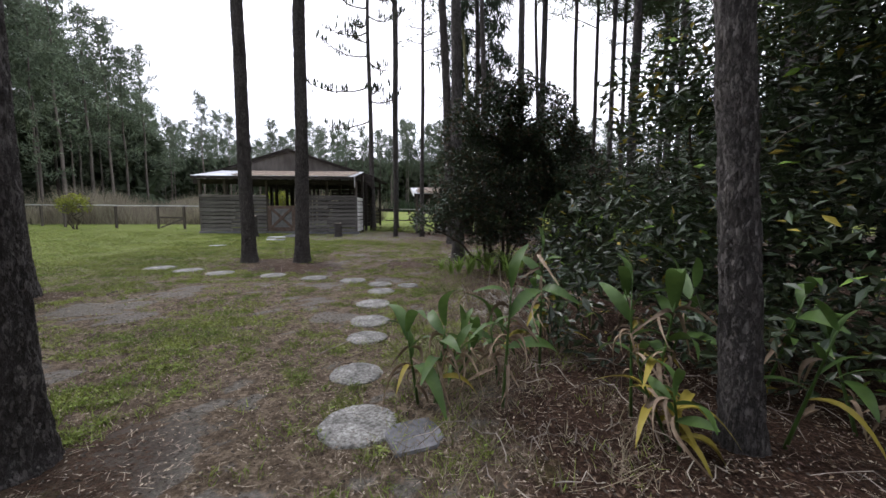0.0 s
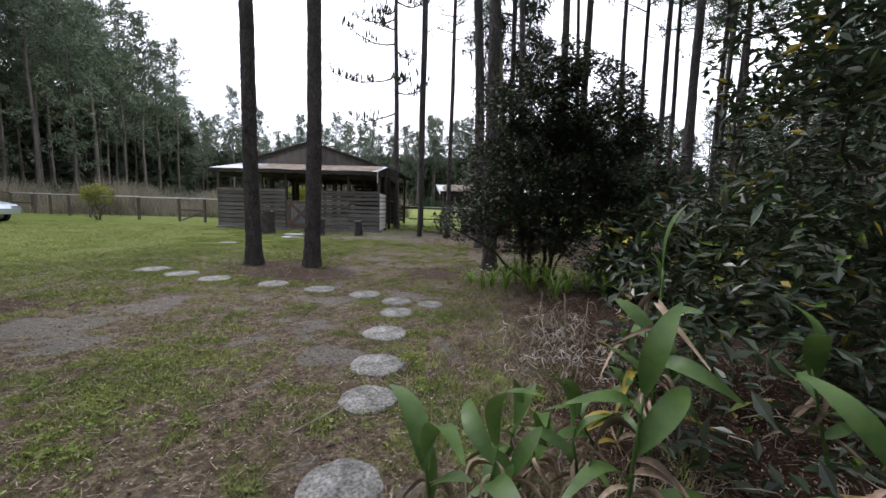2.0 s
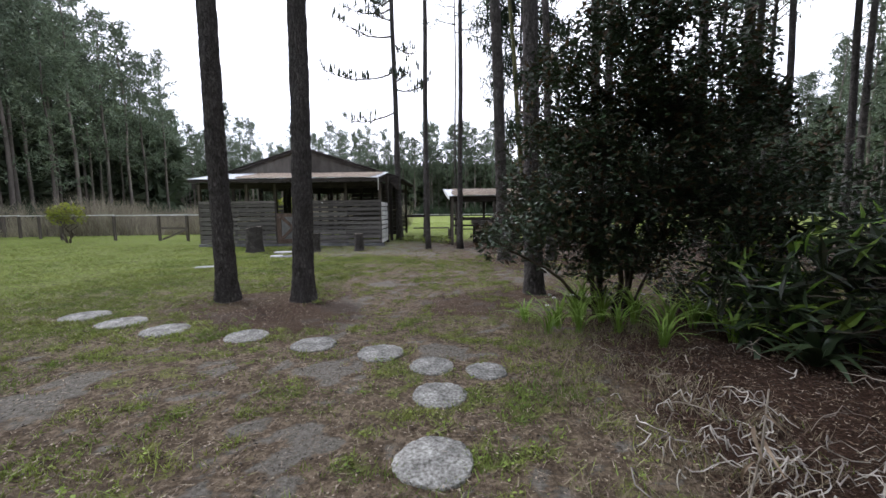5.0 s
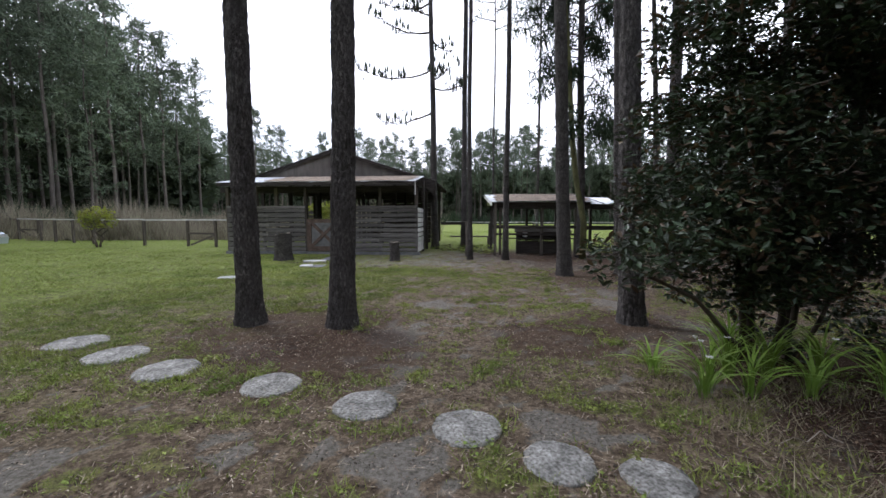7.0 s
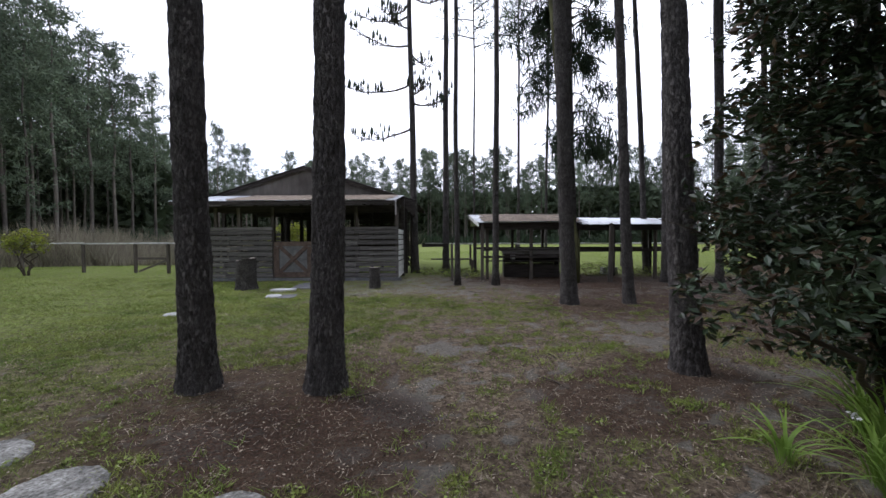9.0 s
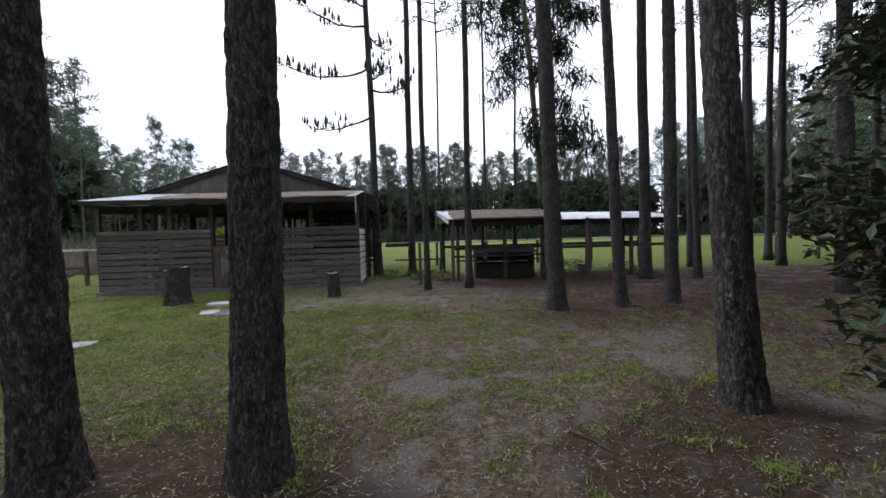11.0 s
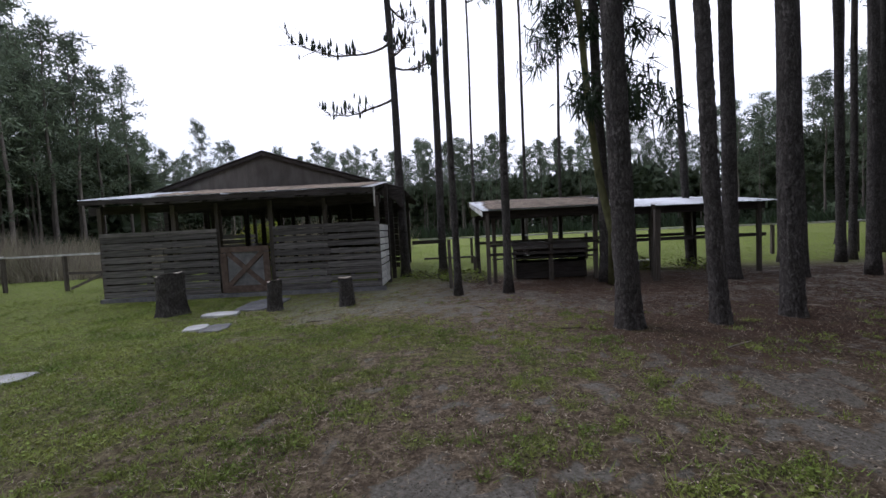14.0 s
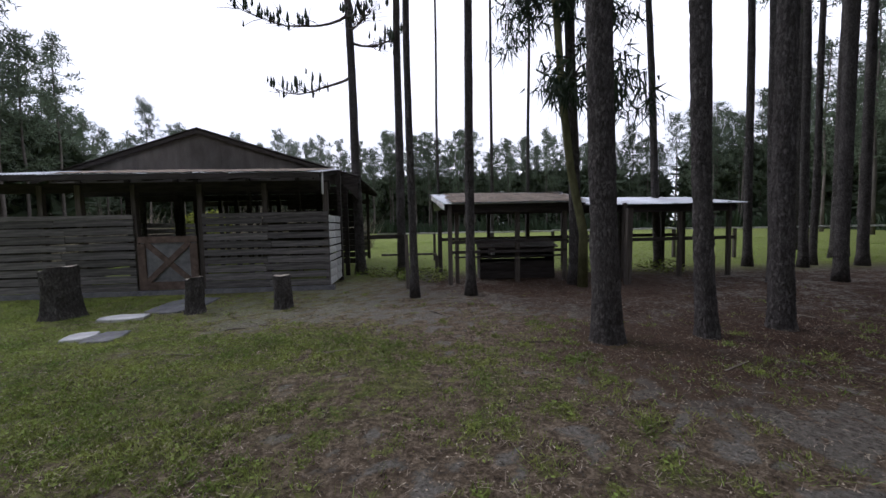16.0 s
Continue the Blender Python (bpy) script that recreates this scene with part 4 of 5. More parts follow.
STONES = [(-6.28, 8.97, 0.56), (-5.46, 8.7, 0.54), (-4.62, 8.43, 0.52), (-3.48, 8.28, 0.47), (-2.57, 8.05, 0.46), (-1.79, 7.86, 0.45), (-1.23, 7.56, 0.40),
          (-0.73, 7.48, 0.36), (-1.1, 7.0, 0.42), (-1.05, 6.19, 0.46), (-0.92, 5.37, 0.45), (-0.82, 4.77, 0.40), (-0.7, 3.89, 0.42), (-0.5, 3.14, 0.48)]


def stepping_stone(x, y, d, seed):
    g = Geo()
    r = random.Random(seed)
    n, vs, fs = 56, [], []
    rad = [d / 2 * 1.03 * (1 + 0.07 * noise.noise(Vector((math.cos(2 * math.pi * i / n) * 1.5, math.sin(2 * math.pi * i / n) * 1.5, seed)))
                    + 0.045 * noise.noise(Vector((math.cos(2 * math.pi * i / n) * 6, math.sin(2 * math.pi * i / n) * 6, seed)))) for i in range(n)]
    for k, z in ((1.0, -0.03), (1.0, 0.006), (0.96, 0.015), (0.7, 0.018), (0.35, 0.019)):
        for i in range(n):
            a = 2 * math.pi * i / n
            vs.append((rad[i] * k * math.cos(a), rad[i] * k * math.sin(a), z + 0.004 * noise.noise(Vector((k * 7 * math.cos(a), k * 7 * math.sin(a), seed)))))
    for q in range(4):
        fs += [(q * n + i, q * n + (i + 1) % n, (q + 1) * n + (i + 1) % n, (q + 1) * n + i) for i in range(n)]
    fs.append(tuple(range(4 * n, 5 * n)))
    ob = new("stepping_stone", g.add(vs, fs).mesh("stepping_stone", M["stone"], True))
    ob.location, ob.rotation_euler = (x, y, 0), (0, 0, r.uniform(0, 6))
    return tagged(ob, "round grey concrete stepping stone sunk in thin grass", "stepping stone", "stepping stones across the lawn")


for i, (x, y, d) in enumerate(STONES):
    stepping_stone(x, y, d, i * 1.7)
slab(-0.13, 3.03, 0.36, 0.34, 0.4, M["slab_dark"], "dark damp square slab beside the first round stone", 0.02, seed=9)


# ---- woods round the place ----
def far_pine(seed, h, low, spread, trunk_d):
    t = thing("pine_tree", "tall forest pine with ragged crown coloured a haze-paled grey-green at the wood edge", "tree", (0, 0, 0), group="pines at the edge of the woods")
    r = random.Random(seed)
    pts = [(0.012 * z * r.uniform(-1, 1), 0.01 * z * r.uniform(-1, 1), z) for z in np.linspace(-0.1, h, 9)]
    Geo().tube(pts, [trunk_d / 2 * (1 - 0.8 * i / 8) * (1.25 if i == 0 else 1) for i in range(9)], 7).part("trunk", M["bark_far"], t, smooth=True)
    tips = []
    n = 60
    for i in range(n):
        f = (i + r.random()) / n
        z = h * (low + (1 - low) * f)
        ln = 1.3 * spread * (1.0 - 0.72 * f ** 1.8) * r.uniform(0.35, 1.25)
        if f < 0.3 and r.random() < 0.35:
            continue
        az = r.uniform(0, 6.28)
        for k in range(4):
            q = (k + 1) / 4
            if r.random() < 0.82:
                tips.append((math.cos(az) * ln * q + r.gauss(0, 0.25), math.sin(az) * ln * q + r.gauss(0, 0.25), z + 0.26 * ln * q + r.gauss(0, 0.18)))
    v, f = needle_clumps(tips, 0.6, 22, 0.42, 0.11, seed)
    g = Geo()
    g.v, g.f = v, f
    g.part("crown", M["needle_hazed"], t)
    return t


VARIANTS = [far_pine(200, 21, 0.26, 3.0, 0.36), far_pine(201, 20, 0.42, 2.6, 0.3), far_pine(202, 22, 0.45, 3.1, 0.38),
            far_pine(203, 18, 0.18, 2.9, 0.27), far_pine(204, 21, 0.5, 2.5, 0.3), far_pine(205, 21, 0.3, 3.2, 0.36)]
FIRST = [(-41.0, 52.0), (-34.5, 20.0), (50, 66), (-36.0, 34.0), (42, 34), (-38.5, 44.0)]
for t, (x, y) in zip(VARIANTS, FIRST):
    t.matrix_basis = pose(x, y, 0, 0, 0, 40 * x)


def wood_edge(points, rows, gap, depth, size, seed, out=1):
    """Rows of pines along a line, the rows stepping back to its left (out=1) or right."""
    r = random.Random(seed)
    for a, b in zip(points, points[1:]):
        a, b = Vector((*a, 0)), Vector((*b, 0))
        d = (b - a).normalized()
        nrm = Vector((-d.y, d.x, 0)) * out
        for row in range(rows):
            s = r.uniform(0, gap)
            while s < (b - a).length:
                p = a + d * s + nrm * (row * depth + r.uniform(-1.2, 1.2))
                k = size * r.uniform(0.76, 1.15) * (1 + 0.04 * row)
                copy_thing(r.choice(VARIANTS), pose(p.x, p.y, 0, 0, 0, r.uniform(0, 360)) @ Matrix.Scale(k, 4))
                s += gap * r.uniform(0.6, 1.4)


LEFT = [(-30, -22), (-37, 6), (-40, 30), (-46, 54)]
BACK = [(-66, 86), (-40, 92), (10, 90), (42, 86)]
RIGHT = [(42, 86), (48, 60), (40, 36), (27, 18), (17, 2), (14, -8)]
# added woods behind the camera, never in view, to darken surfaces facing it
UNSEEN_REAR = [(14, -8), (2, -13), (-14, -15), (-30, -22)]
wood_edge(LEFT, 3, 3.1, 3.6, 1.08, 31, 1)
wood_edge(BACK, 3, 3.1, 3.6, 0.86, 32, 1)
wood_edge([(-50, 62), (-56, 74), (-66, 86)], 3, 4.0, 4.0, 0.8, 35, 1)
wood_edge(RIGHT, 3, 3.2, 3.6, 0.88, 33, 1)
wood_edge(UNSEEN_REAR, 2, 3.4, 4.0, 1.0, 34, 1)
for x, y, k in ((-38, 41, 1.0), (-36.5, 36.5, 0.95), (-38.5, 46, 0.9), (-36, 31, 0.95), (24, 29, 0.8), (28, 34, 0.85), (26, 24, 0.75), (31, 40, 0.85), (22, 22, 0.7), (30, 29, 0.8), (35, 48, 0.85), (-45, 70, 0.92), (-42.5, 74, 0.8), (-48, 66, 0.7), (-39, 78, 0.62)):
    copy_thing(VARIANTS[(2, 0, 5)[int(abs(x)) % 3]], pose(x, y, 0, 0, 0, x * 9) @ Matrix.Scale(k, 4))


def deep_woods(line, back, height, n, seed, name):
    """Tangled foliage and stems that fill the woods behind their edge, woodland shade in their dark colour."""
    g = np.random.default_rng(seed)
    seg = [(Vector((*a, 0)), Vector((*b, 0))) for a, b in zip(line, line[1:])]
    lens = np.array([(b - a).length for a, b in seg])
    which = g.choice(len(seg), n, p=lens / lens.sum())
    f, dd, zz = g.uniform(0, 1, n), g.uniform(0, 5, n) + back, g.uniform(0, 1, n) ** 0.9 * height
    c = []
    for w, q, o, z in zip(which, f, dd, zz):
        a, b = seg[w]
        d = (b - a).normalized()
        p = a.lerp(b, q) + Vector((-d.y, d.x, 0)) * o
        c.append((p.x, p.y, z))
    v, fa = needle_clumps(c, 1.2, 5, 2.0, 1.0, seed)
    ge = Geo()
    ge.v, ge.f = v, fa
    tagged(ge.part(name, M["needle_mid"]), "tangled fill behind the first pines, coloured dark as woodland shade", "woods", kind="stuff")


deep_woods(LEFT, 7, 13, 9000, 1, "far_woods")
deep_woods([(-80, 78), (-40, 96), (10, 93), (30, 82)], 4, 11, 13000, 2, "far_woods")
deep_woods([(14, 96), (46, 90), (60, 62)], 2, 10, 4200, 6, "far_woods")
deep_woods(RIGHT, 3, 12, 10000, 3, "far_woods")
# this fill is part of the added light screen behind the camera
deep_woods(UNSEEN_REAR, 8, 15, 3500, 4, "far_woods")
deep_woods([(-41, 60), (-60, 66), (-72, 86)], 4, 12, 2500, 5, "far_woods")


def brush(polys, n, h, seed, mat, name, label, w=0.05):
    g = np.random.default_rng(seed)
    out = []
    for (x0, y0), (x1, y1), width in polys:
        ln = math.hypot(x1 - x0, y1 - y0)
        k = int(n * ln)
        f, o = g.uniform(0, 1, k), g.uniform(-0.5, 0.5, k) * width
        dx, dy = (x1 - x0) / ln, (y1 - y0) / ln
        out.append(np.stack([x0 + (x1 - x0) * f - dy * o, y0 + (y1 - y0) * f + dx * o], 1))
    p = np.concatenate(out)
    k = len(p)
    hh = h * g.uniform(0.35, 1.1, k) * (0.75 + 0.5 * np.sin(p[:, 0] * 0.7) * np.sin(p[:, 1] * 0.5 + 1))
    a = g.uniform(0, 6.28, k)
    s = np.stack([np.cos(a), np.sin(a)], 1) * w
    lean = g.normal(size=(k, 2)) * 0.3 * hh[:, None]
    v = np.zeros((k, 3, 3))
    v[:, 0, :2], v[:, 1, :2], v[:, 2, :2] = p - s, p + s, p + lean
    v[:, 2, 2] = hh
    ge = Geo()
    ge.v, ge.f = v.reshape(-1, 3).tolist(), (np.arange(k)[:, None] * 3 + np.arange(3)).tolist()
    tagged(ge.part(name, mat), label, "brush", kind="stuff")


brush([((-33, 5), (-35, 30), 5), ((-35, 30), (-38, 56), 5), ((-30, 27), (-14, 30), 5), ((-38, 56), (-58, 84), 5), ((-14, 31), (-8, 38), 4)], 900, 2.2, 1, M["brush"], "tall_dry_grass", "tall dry grass and brush beyond the rail fence", 0.02)
brush([((-34, 5), (-37, 56), 3), ((-58, 86), (40, 84), 4), ((42, 82), (46, 60), 3), ((46, 60), (38, 34), 3), ((38, 34), (17, 4), 3)], 60, 2.6, 2, M["needle_dark"], "undergrowth", "low green undergrowth along the edge of the woods", 0.14)


# ---- shrubs ----
def shrub(name, label, x, y, blobs, n, size, mat, seed, stems=(), category="shrub", extra=(), **kw):
    t = thing(name, label, category, (x, y, 0))
    pts = cloud(blobs, n, seed, 0.35)
    leaf_part("foliage", pts, size, mat, t, seed=seed, **kw)
    for k, (m2, share, lab) in enumerate(extra):
        q = cloud(blobs, int(n * share), seed + 17 + k, 0.8)
        leaf_part("coloured_foliage", q, size, m2, t, lab, seed=seed + k + 5, **kw)
    r = random.Random(seed)
    for sx, sy, ex, ey, ez, rad in stems:
        p = [Vector((sx, sy, -0.03)).lerp(Vector((ex, ey, ez)), k / 6) + Vector((r.uniform(-0.05, 0.05), r.uniform(-0.05, 0.05), 0.0)) * k for k in range(7)]
        Geo().tube(p, [rad * (1 - 0.11 * k) for k in range(7)], 7, 0.1).part("stem", M["twig"], t, smooth=True)
    # fine twigs inside the crown
    g = Geo()
    for q in pts[:: max(1, len(pts) // 260)]:
        q = Vector(q)
        g.tube(branch_pts(q, r.uniform(0, 6.3), 0.3, 0.35, 2, 0, r), [0.007, 0.005, 0.003], 3, cap=False)
    tagged(g.part("inner_twigwork", M["twig"], t), kind="stuff")
    return t


shrub("evergreen_shrub", "large glossy evergreen shrub with some yellow leaves behind the bed", 3.7, 5.35,
      [(-0.35, 0.1, 1.9, 1.5, 1.4, 1.5), (0.1, 0.2, 3.2, 1.45, 1.4, 1.3), (1.3, -0.6, 2.0, 1.7, 1.5, 1.7), (-0.9, -0.5, 0.8, 1.1, 1.0, 0.8), (1.9, -1.5, 2.1, 1.5, 1.4, 1.6),
       (0.6, -1.2, 0.8, 1.5, 1.0, 0.8), (-1.2, 0.5, 2.7, 0.7, 0.7, 0.7), (2.6, -2.4, 1.8, 1.3, 1.3, 1.7), (-0.9, -0.9, 1.25, 0.75, 0.7, 0.7), (0.8, -0.2, 3.9, 1.1, 1.1, 0.7), (-2.25, -0.6, 0.55, 0.7, 0.7, 0.55), (-1.95, 0.3, 1.0, 0.7, 0.7, 0.7), (-2.35, -1.2, 0.5, 0.55, 0.5, 0.5), (-1.2, -1.8, 0.7, 0.9, 0.6, 0.65), (-1.9, -0.5, 1.2, 0.6, 0.6, 0.5), (-1.3, -1.2, 0.5, 0.8, 0.7, 0.5), (0.0, -2.0, 0.6, 1.2, 0.7, 0.6), (1.4, -2.8, 0.8, 1.2, 0.8, 0.8),
       (0.9, 0.3, 4.4, 1.6, 1.3, 1.3), (2.7, -1.2, 3.8, 1.6, 1.3, 1.4)], 68000, 0.125, M["laurel"], 3,
      [(0, 0, -0.6, 0, 2.6, 0.05), (0.1, 0, 0.4, 0.4, 3.4, 0.06), (0.4, -0.3, 1.5, -0.6, 2.8, 0.05), (0.2, 0.1, -1.0, 0.5, 2.4, 0.04), (0.7, -0.8, 2.0, -1.8, 2.6, 0.05)],
      extra=((M["leaf_yellow"], 0.035, "yellowed leaves"), (M["strap"], 0.02, "pale green young leaves")), aspect=0.38)
shrub("dark_shrub", "tall dark fine-leaved shrub with bronze tips on leaning stems", 0.88, 9.5,
      [(0.0, 0, 1.9, 1.45, 0.9, 1.1), (-0.05, -0.1, 3.0, 1.0, 0.95, 1.0), (0.9, 0, 2.2, 1.4, 0.9, 1.2), (-0.75, -0.2, 1.7, 0.5, 0.6, 0.8), (-0.85, -0.75, 1.35, 0.45, 0.45, 0.33), (-1.35, -1.15, 1.2, 0.38, 0.4, 0.24), (-0.4, -0.3, 1.1, 0.9, 0.6, 0.55),
       (1.5, -0.2, 2.0, 0.85, 1.0, 1.0), (0.3, -0.1, 3.7, 0.6, 0.7, 0.6), (-0.7, 0.0, 2.9, 0.5, 0.5, 0.7), (-1.3, -0.5, 1.05, 0.5, 0.4, 0.28), (1.3, -0.3, 1.1, 0.8, 0.6, 0.5), (0.9, -0.2, 3.1, 0.8, 0.95, 0.75), (0.1, 0.1, 1.0, 0.9, 0.6, 0.5), (0.3, 0.05, 0.5, 0.5, 0.4, 0.5),
       (1.4, 0.3, 0.6, 0.8, 0.5, 0.6), (0.6, -0.3, 3.4, 0.7, 0.7, 0.6)], 74000, 0.085, M["shrub"], 5,
      [(0, 0, -0.35, 0, 2.4, 0.04), (0, 0.1, 0.1, 0, 3.2, 0.05), (0.15, 0, 0.5, 0.1, 2.8, 0.04), (-0.1, 0, -0.25, -0.2, 2.6, 0.035), (0.2, 0.1, 0.9, 0.2, 2.4, 0.035), (0.25, -0.05, 0.9, -0.2, 1.3, 0.025), (0.35, 0.1, 0.45, 0.2, 2.6, 0.04), (-0.05, -0.1, -1.3, -1.05, 1.15, 0.03)],
      extra=((M["shrub_red"], 0.17, "bronze young leaves"),), aspect=0.45)
shrub("dark_shrub", "broad dark evergreen shrub in deep shade under the pines", 5.2, 9.4,
      [(0, 0, 1.5, 1.5, 1.3, 1.4), (-1.1, 0.2, 1.3, 1.1, 1.0, 1.0), (1.3, 0.3, 2.0, 1.4, 1.2, 1.6), (0.2, 0, 3.0, 1.2, 1.2, 1.3)], 15000, 0.11, M["shrub"], 7,
      [(0, 0, -0.6, 0, 2.2, 0.05), (0.1, 0, 0.7, 0.1, 2.8, 0.05)])
shrub("light_bush", "round yellow-green bush with bare stems beside the rail fence", -20.1, 20.9,
      [(0, 0, 1.45, 0.75, 0.7, 0.45), (-0.35, 0, 1.15, 0.55, 0.5, 0.35), (0.4, 0, 1.2, 0.5, 0.5, 0.35)], 1500, 0.13, M["bush_light"], 8,
      [(-0.1, 0, -0.55, 0, 1.2, 0.035), (0.05, 0, 0.5, 0.1, 1.2, 0.035), (0, 0.05, 0.05, 0.2, 1.4, 0.04), (0, -0.05, -0.25, -0.2, 1.3, 0.03), (0.1, 0, 0.3, -0.2, 1.3, 0.03)], aspect=0.5)
shrub("light_bush", "pale yellow-green bush growing in the pasture behind the barn", -13.2, 29.0,
      [(0, 0, 1.2, 1.3, 1.1, 1.1), (0.5, 0, 1.7, 0.8, 0.8, 0.7)], 3500, 0.16, M["bush_light"], 9, [(0, 0, 0, 0, 1.2, 0.05)], aspect=0.5)
shrub("weed_patch", "low leafy green weeds along the foot of the open shed", -2.4, 20.9,
      [(0, 0, 0.1, 0.9, 0.8, 0.22), (-1.2, 0.9, 0.08, 1.0, 0.7, 0.16), (5.0, 0.8, 0.15, 1.3, 0.4, 0.35), (6.6, 0.5, 0.12, 0.8, 0.4, 0.25), (0.3, -0.4, 0.2, 0.3, 0.3, 0.35)], 3200, 0.1, M["grass"], 10, category="weeds")


# ---- leafy plants of the bed ----
def leaf_mesh(name, mat, length, width, arch, tip, fold=0.35, n=8):
    """A lance-shaped leaf along +x that arches up and then down."""
    pts, ws = [], []
    for i in range(n + 1):
        f = i / n
        pts.append((length * f * (1 - 0.12 * f), 0, arch * math.sin(f * 2.2) - tip * f ** 2.2))
        ws.append(max(0.003, width / 2 * math.sin(math.pi * min(1, f * 0.93 + 0.05)) ** 0.75 * (1 - 0.25 * f)))
    return Geo().ribbon(pts, ws, (0, 1, 0), fold).mesh(name, mat, True)


GINGER = [leaf_mesh("leaf", M["ginger"], 0.43, 0.105, 0.08, 0.14, 0.2, 10), leaf_mesh("leaf", M["ginger"], 0.46, 0.11, 0.1, 0.26, 0.25, 10), leaf_mesh("leaf", M["ginger"], 0.34, 0.1, 0.05, 0.02, 0.15)]
DRYLEAF = [leaf_mesh("dry_leaf", M["withered"], 0.28, 0.032, 0.05, 0.32, 1.3), leaf_mesh("dry_leaf", M["withered"], 0.2, 0.035, 0.08, 0.28, 1.6), leaf_mesh("dry_leaf", M["withered"], 0.16, 0.025, 0.02, 0.2, 1.0)]
YELLOW = [leaf_mesh("yellow_leaf", M["leaf_yellow"], 0.34, 0.06, 0.06, 0.26, 0.6)]


def placed(mesh, name, parent, loc, az, pitch, roll=0.0, scale=1.0):
    ob = new(name, mesh)
    ob.parent = parent
    ob.location = loc
    ob.rotation_euler = Euler((roll, -pitch, az))
    ob.scale = (scale, scale, scale)
    return ob


def ginger_plant(x, y, h, seed, stems=2, dry=3, yellow=0, label="green ginger plant with broad pointed leaves and withered brown ones below", spread=0.18, size=1.0):
    r = random.Random(seed)
    t = thing("ginger_plant", label, "plant", (x, y, 0), group="leafy plants in the bed")
    for s in range(stems):
        az = r.uniform(0, 6.28)
        hh = h * r.uniform(0.85, 1.0)
        base = Vector((math.cos(az) * 0.08, math.sin(az) * 0.08, 0))
        top = base + Vector((math.cos(az) * spread, math.sin(az) * spread, hh * 0.82))
        pts = [base.lerp(top, k / 5) + Vector((0, 0, 0)) for k in range(6)]
        Geo().tube(pts, [0.012, 0.011, 0.01, 0.008, 0.007, 0.005], 6).part("stem", M["ginger"], t, smooth=True)
        n = max(5, int(hh * 5))
        turn = r.uniform(0, 6.28)
        for k in range(n):
            f = 0.4 + 0.6 * (k + 1) / n
            p = base.lerp(top, f)
            placed(r.choice(GINGER), "leaf", t, p, turn + math.pi * k + r.uniform(-0.5, 0.5), 0.0 + 1.0 * f ** 2.5 + r.uniform(-0.35, 0.35), r.uniform(-0.8, 0.8), size * r.uniform(0.6, 1.1))
        for k in range(dry):
            placed(r.choice(DRYLEAF), "dry_leaf", t, base.lerp(top, r.uniform(0.25, 0.9)), r.uniform(0, 6.28), r.uniform(-0.7, 0.3), r.uniform(-1, 1), r.uniform(0.7, 1.1))
        for k in range(yellow):
            placed(YELLOW[0], "yellow_leaf", t, base.lerp(top, r.uniform(0.2, 0.7)), r.uniform(0, 6.28), r.uniform(-0.1, 0.7), r.uniform(-0.5, 0.5), r.uniform(0.7, 1.1))
    return t


ginger_plant(-0.08, 3.38, 0.68, 1, 2, 9, 1, spread=0.1, size=1.0)
ginger_plant(0.36, 3.4, 1.05, 2, 1, 11, spread=0.04, size=1.0)
ginger_plant(0.82, 3.98, 1.5, 3, 1, 14, spread=0.06, size=1.0)
ginger_plant(0.5, 3.7, 0.6, 16, 1, 10, spread=0.1, size=0.8)
ginger_plant(1.27, 3.25, 1.15, 4, 2, 14, 2, spread=0.12, size=1.0)
ginger_plant(1.45, 3.02, 0.55, 5, 2, 5, 10, "yellowing ginger plant with drooping striped leaves before a pine", size=0.82)
ginger_plant(2.0, 3.1, 0.95, 6, 1, 2, 1, size=0.8)
ginger_plant(2.3, 3.7, 1.05, 8, 2, 6)
ginger_plant(1.75, 4.0, 1.0, 9, 2, 7)
ginger_plant(2.6, 3.1, 0.85, 7, 2, 4, size=0.85)
ginger_plant(0.75, 4.35, 0.4, 10, 2, 3, 2, size=0.7)
ginger_plant(2.9, 2.3, 0.9, 11, 2, 2)
ginger_plant(1.15, 4.6, 0.75, 12, 2, 4, 1, size=0.8)
ginger_plant(0.05, 3.9, 0.42, 21, 3, 6, spread=0.16, size=0.8)
ginger_plant(1.6, 5.0, 0.7, 13, 2, 3, 1, size=0.7)


def rosette(name, label, x, y, n, length, width, mat, seed, rise=(0.4, 1.2), z=0.0, flowers=0):
    r = random.Random(seed)
    t = thing(name, label, "plant", (x, y, 0), group="strap-leaved plants of the bed" if name == "strap_plant" else "")
    meshes = [leaf_mesh("leaf", mat, length * k, width, length * 0.22, length * q, 0.25, 7) for k, q in ((1, 0.55), (0.85, 0.25), (1.1, 0.8))]
    for k in range(n):
        a = r.uniform(0, 6.28)
        placed(r.choice(meshes), "leaf", t, (math.cos(a) * 0.04, math.sin(a) * 0.04, z + 0.01), a, r.uniform(*rise), r.uniform(-0.3, 0.3), r.uniform(0.7, 1.05))
    for k in range(flowers):
        a, s = r.uniform(0, 6.28), r.uniform(0.3, 0.42)
        top = Vector((math.cos(a) * 0.12, math.sin(a) * 0.12, s))
        Geo().tube([(0, 0, 0), top * 0.6 + Vector((0, 0, 0.04)), top], [0.004, 0.0035, 0.003], 5).part("flower_stalk", mat, t)
        c = [top + Vector((math.cos(q) * 0.018, math.sin(q) * 0.018, -0.012)) for q in (0, 1.05, 2.1, 3.15, 4.2, 5.25)]
        leaf_part("flower", [tuple(p) for p in c], 0.035, M["petal"], t, "small white flower", droop=0.4, seed=k, aspect=0.6)
    return t


